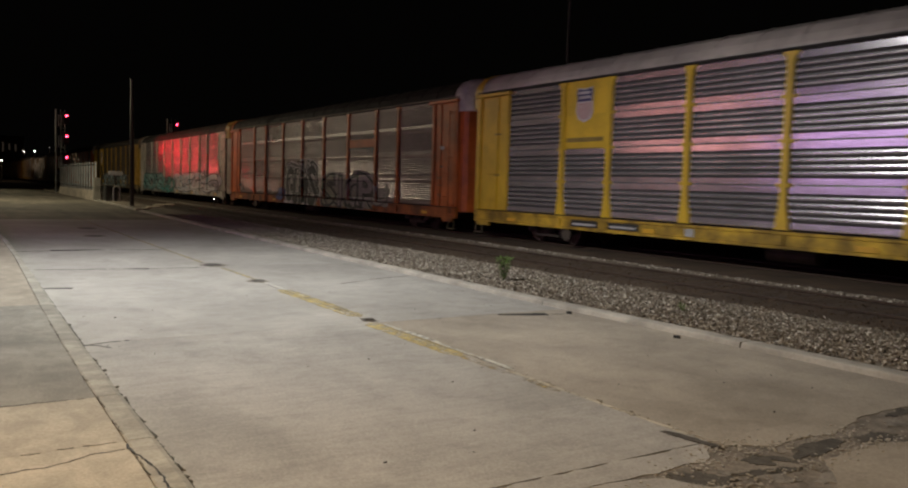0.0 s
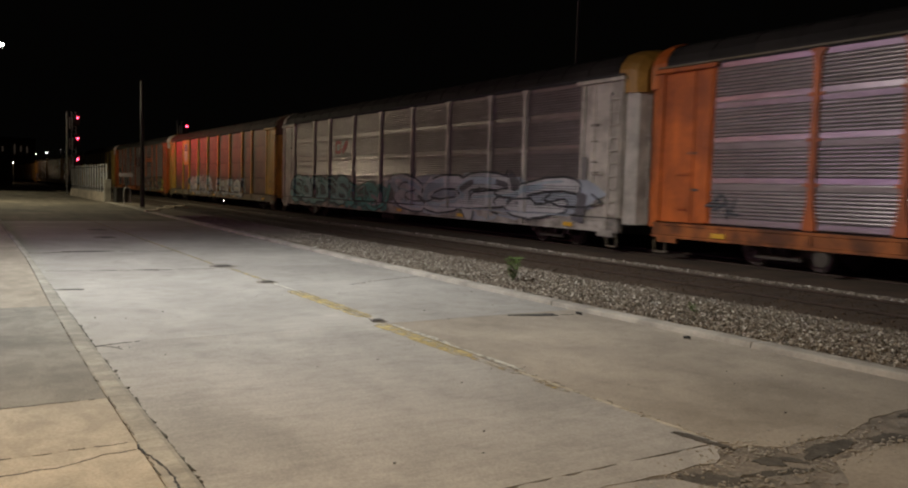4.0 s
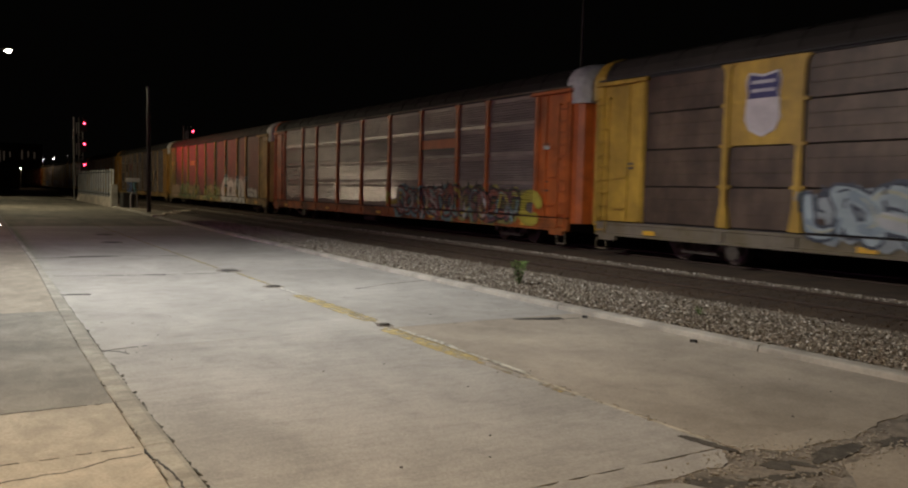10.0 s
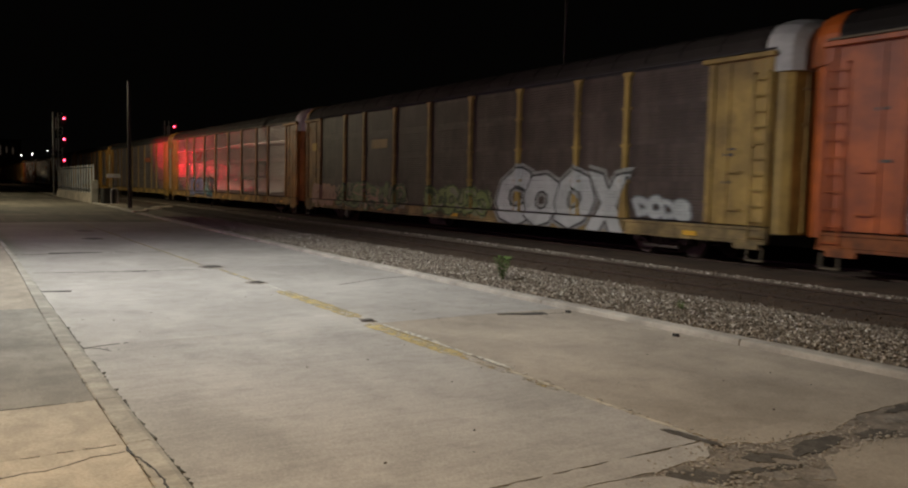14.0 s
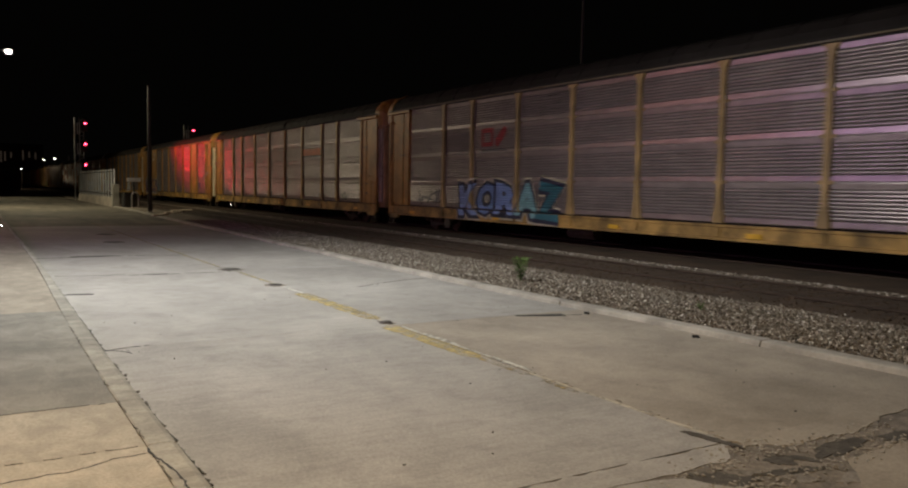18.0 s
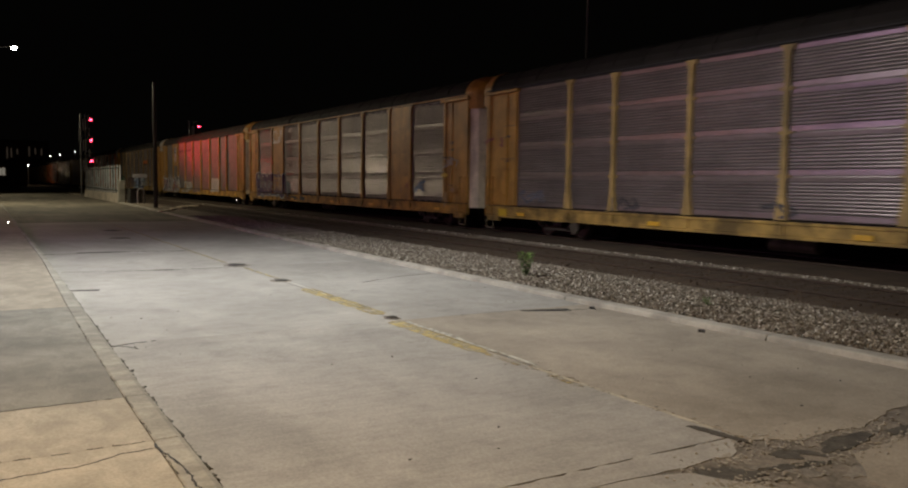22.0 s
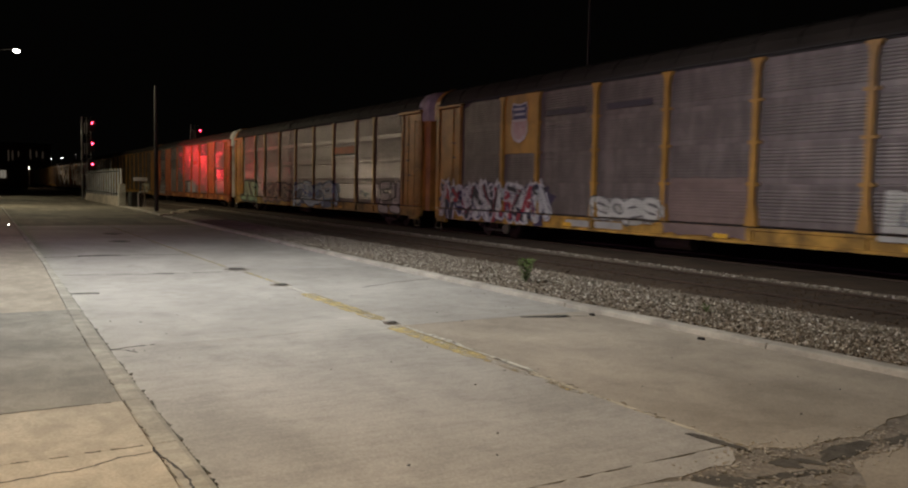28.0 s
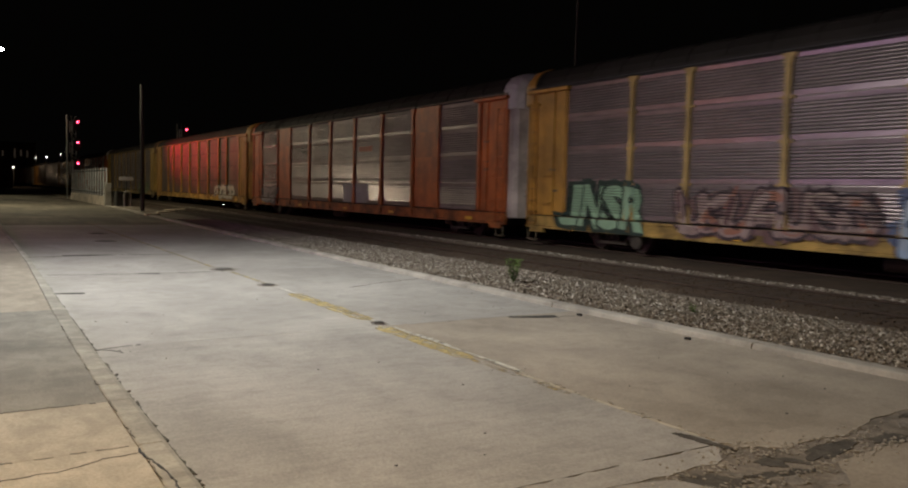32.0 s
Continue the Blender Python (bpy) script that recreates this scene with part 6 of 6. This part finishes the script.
# ---- beside the line: fence, signals, poles, cabinets, lamps ----
fence = thing("parapet_fence", pose(0, 0, 0), "pale metal picket fence on a low concrete wall by the street", "fence")
FX = [(-67.0 - k * 1.53, 9.74 + k * 0.006) for k in range(16)]
bm = bmesh.new()
ends = [[bm.verts.new((x, y + d, z)) for d, z in ((-0.20, -0.1), (-0.10, 0.72), (0.10, 0.72), (0.20, -0.1))] for x, y in (FX[0], FX[-1])]
for i in range(4):
    bm.faces.new((ends[0][i], ends[1][i], ends[1][(i + 1) % 4], ends[0][(i + 1) % 4]))
bm.faces.new(ends[0])
bm.faces.new(ends[1][::-1])
part("base_wall", bm, M["parapet"], fence, "weathered concrete base wall")
for x, y in FX:
    part("picket", boxes((x - 0.08, x + 0.08, y - 0.04, y + 0.04, 0.72, 2.95), bevel=0.015), M["white_paint"], fence)
for z in (0.95, 2.75):
    bm = bmesh.new()
    rod(bm, (FX[0][0], FX[0][1], z), (FX[-1][0], FX[-1][1], z), 0.05, 6)
    part("rail", bm, M["steel_dark"], fence)
part("end_post", boxes((-66.7, -66.2, 9.5, 9.98, -0.1, 1.75), bevel=0.03), M["kerb_near"], fence)


def signal(x, y, heights, label, mast=True):
    s = thing("railway_signal", pose(x, y, 0), label, "railway signal", "railway signals")
    top = max(heights) + 0.6
    bm = bmesh.new()
    rod(bm, (0, 0, -0.1), (0, 0, top), 0.07, 10)
    part("mast", bm, M["galvanised"], s)
    for z in heights:
        for d in (0.20, 0.42):
            part("bracket", boxes((0.13, 0.17, d, d + 0.10, z - 1.15, z + 0.05), bevel=0.01), M["white_paint"], s, "pale upright plate beside the signal head")
            part("bracket_arm", boxes((-0.05, 0.13, d + 0.03, d + 0.07, z - 0.58, z - 0.52)), M["pole"], s)
    bm = bmesh.new()
    for d in (0.45, 0.85):
        box(bm, -0.04, 0.04, d - 0.03, d + 0.03, 0.0, top)
    for k in range(int(top / 0.4)):
        rod(bm, (0, 0.45, 0.3 + k * 0.4), (0, 0.85, 0.3 + k * 0.4), 0.02, 5)
    part("ladder", bm, M["galvanised"], s)
    for z in heights:
        bm = bmesh.new()
        box(bm, -0.12, 0.10, 0.65, 1.25, z - 0.85, z + 0.45, bevel=0.06)
        rod(bm, (0, 0.1, z - 0.4), (0, 0.7, z - 0.4), 0.05, 6)
        head = part("signal_head", bm, M["black_paint"], s, "black signal head")
        bm = bmesh.new()
        rod(bm, (0.10, 1.0, z), (0.17, 1.0, z), 0.095, 16)
        part("lens", bm, M["red_signal"], head, "glowing red lens")
        bm = bmesh.new()
        rod(bm, (0.10, 1.0, z + 0.02), (0.45, 1.0, z + 0.02), 0.16, 14, caps=False)
        bmesh.ops.delete(bm, geom=[v for v in bm.verts if v.co.z < z - 0.08], context="VERTS")
        part("visor", bm, M["black_paint"], head)
    return s


signal(-92, 9.6, (8.0, 5.87, 3.7), "tall mast signal with three red lights and a ladder")
signal(-93, 20.9, (7.9,), "railway signal with one red light beyond the train")
for z, w in ((8.0, 2400), (5.87, 900), (3.7, 400)):
    lamp("signal_glow", "SPOT", look((-91.4, 10.6, z), (-69, 16.1, z * 0.3 + 2.6)), w, (1.0, 0.015, 0.03), 0.12, 17, 1.0)

t = thing("utility_pole", pose(-53.8, 9.95, 0, 0, -0.6, 0), "plain dark slender pole beside the street", "pole")
bm = bmesh.new()
rod(bm, (0, 0, -0.2), (0, 0, 8.05), 0.14, 12, 0.10)
part("shaft", bm, M["pole"], t)
part("collar", boxes((-0.2, 0.2, -0.2, 0.2, -0.1, 0.08), bevel=0.02), M["kerb"], t)

t = thing("equipment_cabinet", pose(-64.6, 10.4, 0), "low dark trackside equipment cabinet beside a pale pipe hoop", "cabinet")
part("body", boxes((-0.7, 0.7, -0.4, 0.4, -0.1, 1.1), bevel=0.03), M["steel_dark"], t)
part("lid", boxes((-0.76, 0.76, -0.46, 0.46, 1.1, 1.17), bevel=0.02), M["steel_dark"], t)
part("door", boxes((-0.6, 0.6, -0.43, -0.4, 0.1, 1.0), bevel=0.01), M["steel_dark"], t)
t = thing("pipe_hoop", pose(-62.5, 10.5, 0), "pale bent pipe hoop guarding the trackside cabinet", "guard rail")
bm = bmesh.new()
hoop = [(0.0, -0.22, -0.1), (0.0, -0.22, 1.0), (0.0, -0.12, 1.18), (0.0, 0.12, 1.18), (0.0, 0.22, 1.0), (0.0, 0.22, -0.1)]
for p, q in zip(hoop, hoop[1:]):
    rod(bm, p, q, 0.055, 8)
part("pipe", bm, M["galvanised"], t)

t = thing("far_pole", pose(-30.8, 26.0, 0), "thin dark pole standing beyond the train", "pole")
bm = bmesh.new()
rod(bm, (0, 0, -0.2), (0, 0, 16), 0.10, 10, 0.06)
part("shaft", bm, M["pole"], t)

# pale broken slabs on the verge by the pole
for k, (x, y, rx, ry, turn) in enumerate(((-47.6, 9.32, 0.9, 0.3, 150), (-51.5, 10.9, 1.2, 0.35, 150), (-55.5, 12.3, 1.6, 0.35, 150))):
    tagged(blot("verge_slab", (x, y), rx, ry, turn, 0.06, M["pale_concrete"], None, "", seed=200 + k, n=14, rag=0.25, thick=0.06),
           "broken pale concrete slab on the verge", "concrete slab", "slabs on the verge")

for x, y, z, label in ((-34.5, 1.05, 0.16, "small white marker light at the pavement's edge"), (-53.5, 15.05, 0.55, "small white marker light on a stub beside the track")):
    t = thing("marker_light", pose(x, y, 0.06), label, "marker light", "marker lights")
    bm = bmesh.new()
    rod(bm, (0, 0, 0), (0, 0, z - 0.06), 0.03, 8)
    part("stub", bm, M["pole"], t)
    bm = bmesh.new()
    bmesh.ops.create_uvsphere(bm, u_segments=10, v_segments=6, radius=0.02, matrix=Matrix.Translation((0, 0, z - 0.04)))
    part("globe", bm, M["far_white"], t, "glowing white globe")


def street_lamp(x, y, h, reach, label):
    s = thing("street_lamp", pose(x, y, 0), label, "street lamp", "street lamps")
    bm = bmesh.new()
    rod(bm, (0, 0, -0.1), (0, 0, h), 0.11, 12, 0.07)
    part("pole", bm, M["pole"], s)
    bm = bmesh.new()
    rod(bm, (0, 0, h - 0.1), (0, reach, h + 0.25), 0.04, 8)
    part("arm", bm, M["pole"], s)
    head = part("lamp_head", boxes((-0.15, 0.15, reach - 0.1, reach + 0.55, h + 0.19, h + 0.31), bevel=0.04), M["pole"], s)
    bm = bmesh.new()
    bmesh.ops.create_uvsphere(bm, u_segments=14, v_segments=8, radius=0.18, matrix=Matrix.Translation((0, reach + 0.25, h + 0.15)) @ Matrix.Diagonal((1, 1.1, 0.8, 1)))
    part("lens", bm, M["lamp_lens"], head, "glowing lamp lens")
    return s


street_lamp(-63, 0.6, 10.55, 1.7, "tall street lamp with a bright white lens")
# second lamp is an added fixture, out of view, for the fill light
street_lamp(-98, -3.3, 10.55, 1.7, "unseen tall street lamp added farther along the street")

# far lights and dim buildings at the end of the street
for k, (x, y, z, s) in enumerate(((-240, 17.5, 7.68, 0.15), (-230, 19.2, 7.79, 0.2), (-210, 20.6, 8.04, 0.1), (-220, 11.2, 4.84, 0.19), (-220, 8.8, 3.97, 0.10))):
    t = thing("yard_light", pose(x, y, 0), "small distant white light on a post", "lamp", "far lights")
    bm = bmesh.new()
    rod(bm, (0, 0, -0.2), (0, 0, z), 0.07, 6)
    part("post", bm, M["pole"], t)
    bm = bmesh.new()
    bmesh.ops.create_uvsphere(bm, u_segments=10, v_segments=6, radius=s * 0.7, matrix=Matrix.Translation((0, 0, z)))
    part("globe", bm, M["far_white"], t, "glowing globe")


def shed(x, y, w, d, h, label):
    t = thing("building", pose(x, y, 0), label, "building", "far buildings")
    part("wall", boxes((-d / 2, d / 2, -w / 2, w / 2, -0.2, h)), M["brick_wall"], t)
    part("roof", boxes((-d / 2 - 0.3, d / 2 + 0.3, -w / 2 - 0.3, w / 2 + 0.3, h, h + 0.35)), M["steel_dark"], t)
    for k in range(3):
        yy = -w / 2 + w * (k + 0.5) / 3
        win = part("window", boxes((d / 2 - 0.05, d / 2 + 0.06, yy - w / 9, yy + w / 9, 1.0, h * 0.7)), M["kerb"], t)
        part("pane", boxes((d / 2 + 0.061, d / 2 + 0.07, yy - w / 10, yy + w / 10, 1.15, h * 0.66)), M["steel_dark"], win)


shed(-262, 5, 12, 14, 5.5, "low dim building at the far end of the street")
shed(-330, 12, 16, 20, 8, "dim distant building beside the railway")

t = thing("shop_front", pose(-206, 5.3, 0), "small far shop front with a lit window", "building", "far buildings")
part("wall", boxes((-4, 0, -5, 5, -0.2, 5.5)), M["brick_wall"], t)
part("window", boxes((0.0, 0.1, -0.6, 0.6, 2.3, 4.0)), M["shop_window"], t, "lit shop window")
for y in (0.0,):
    part("mullion", boxes((0.1, 0.16, y - 0.04, y + 0.04, 2.3, 4.0)), M["steel_dark"], t)

# a tall dim building at the end of the line, a few narrow windows still lit
t = thing("building", pose(-330, 15.5, 0), "tall dim distant building with narrow lit windows", "building", "far buildings")
part("wall", boxes((-12, 0, -8.5, 8.5, -0.2, 15)), M["brick_wall"], t)
part("roof", boxes((-12.3, 0.3, -8.8, 8.8, 15, 15.4)), M["steel_dark"], t)
for y, z0, z1 in ((-5.2, 8.6, 12.6), (-3.9, 9.0, 12.4), (-2.0, 10.2, 12.2), (1.8, 9.6, 13.0), (3.8, 10.4, 12.6), (5.8, 10.0, 12.4)):
    win = part("window", boxes((0.0, 0.08, y - 0.22, y + 0.22, z0, z1)), M["dim_window"], t, "narrow dimly lit window")
    part("sill", boxes((0.0, 0.2, y - 0.3, y + 0.3, z0 - 0.2, z0)), M["brick_wall"], win)

# a small pale notice by the fence's end
t = thing("notice_board", pose(-64, 10.67, 0), "small pale notice plate on a post by the fence", "sign")
part("post", boxes((-0.05, 0.05, -0.05, 0.05, -0.1, 2.0), bevel=0.01), M["pole"], t)
part("plate", boxes((0.05, 0.09, -0.5, 0.5, 1.98, 2.26), bevel=0.01), M["white_paint"], t)

# weeds in the gravel
r = random.Random(31)


def weed(x, y, h, n, label):
    t = thing("weed", pose(x, y, 0.05), label, "weed", "weeds in the gravel")
    bm = bmesh.new()
    for k in range(5):
        a = r.uniform(0, 6.28)
        rod(bm, (0, 0, 0), (0.3 * h * math.cos(a), 0.3 * h * math.sin(a), h * r.uniform(0.7, 1)), 0.006, 5, 0.003)
    part("stem", bm, M["plant"], t)
    bm = bmesh.new()
    for k in range(n):
        a, u = r.uniform(0, 6.28), r.random()
        c = Vector((0.28 * h * u * math.cos(a) * r.uniform(0.4, 1.3), 0.28 * h * u * math.sin(a) * r.uniform(0.4, 1.3), h * (0.1 + 0.9 * u)))
        d = Vector((math.cos(a), math.sin(a), r.uniform(-0.2, 0.8))).normalized()
        s = d.cross(Vector((0, 0, 1))).normalized() * 0.014
        ln = r.uniform(0.05, 0.11)
        q = [c, c + d * ln * 0.5 + s, c + d * ln, c + d * ln * 0.5 - s]
        bm.faces.new([bm.verts.new(p) for p in q])
    part("leaves", bm, M["plant"], t)


weed(-12.7, 9.3, 0.46, 420, "leafy green weed growing through pale gravel")
for x, y, h in ((-8.4, 9.6, 0.12),):
    weed(x, y, h, 30, "small green weed tuft in the gravel")

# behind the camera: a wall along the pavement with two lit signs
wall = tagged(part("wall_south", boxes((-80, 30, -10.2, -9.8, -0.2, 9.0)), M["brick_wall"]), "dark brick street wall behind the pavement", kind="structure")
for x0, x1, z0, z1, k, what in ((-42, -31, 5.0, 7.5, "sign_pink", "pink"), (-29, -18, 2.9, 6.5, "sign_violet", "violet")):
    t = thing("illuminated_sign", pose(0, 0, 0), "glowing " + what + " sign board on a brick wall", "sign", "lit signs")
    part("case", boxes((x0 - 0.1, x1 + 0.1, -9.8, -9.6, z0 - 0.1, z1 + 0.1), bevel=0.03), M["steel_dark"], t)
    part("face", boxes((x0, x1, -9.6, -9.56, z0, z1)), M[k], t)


# ---- the train's run ----
def run(t):
    """How far the gap behind the first car has come, in metres along the track."""
    return -24.615 + 9.447 * t - 0.00557 * t * t


def motions():
    times = [k * 1.0 for k in range(33)]
    for i, car in enumerate(CARS):
        walk(car, [(t, pose(run(t) + CAR / 2 - i * CAR, TRAIN_Y, 0)) for t in times])
    # wheels roll without slip; the rows lie close so that no step reaches a quarter turn
    steps = [k * 2 / FPS for k in range(481)]
    for wheel, dx in AXLES:
        walk(wheel, [(t, pose(dx, 0, 0.46) @ Matrix.Rotation((run(t) - run(0)) / 0.455, 4, "Y")) for t in steps])


motions()
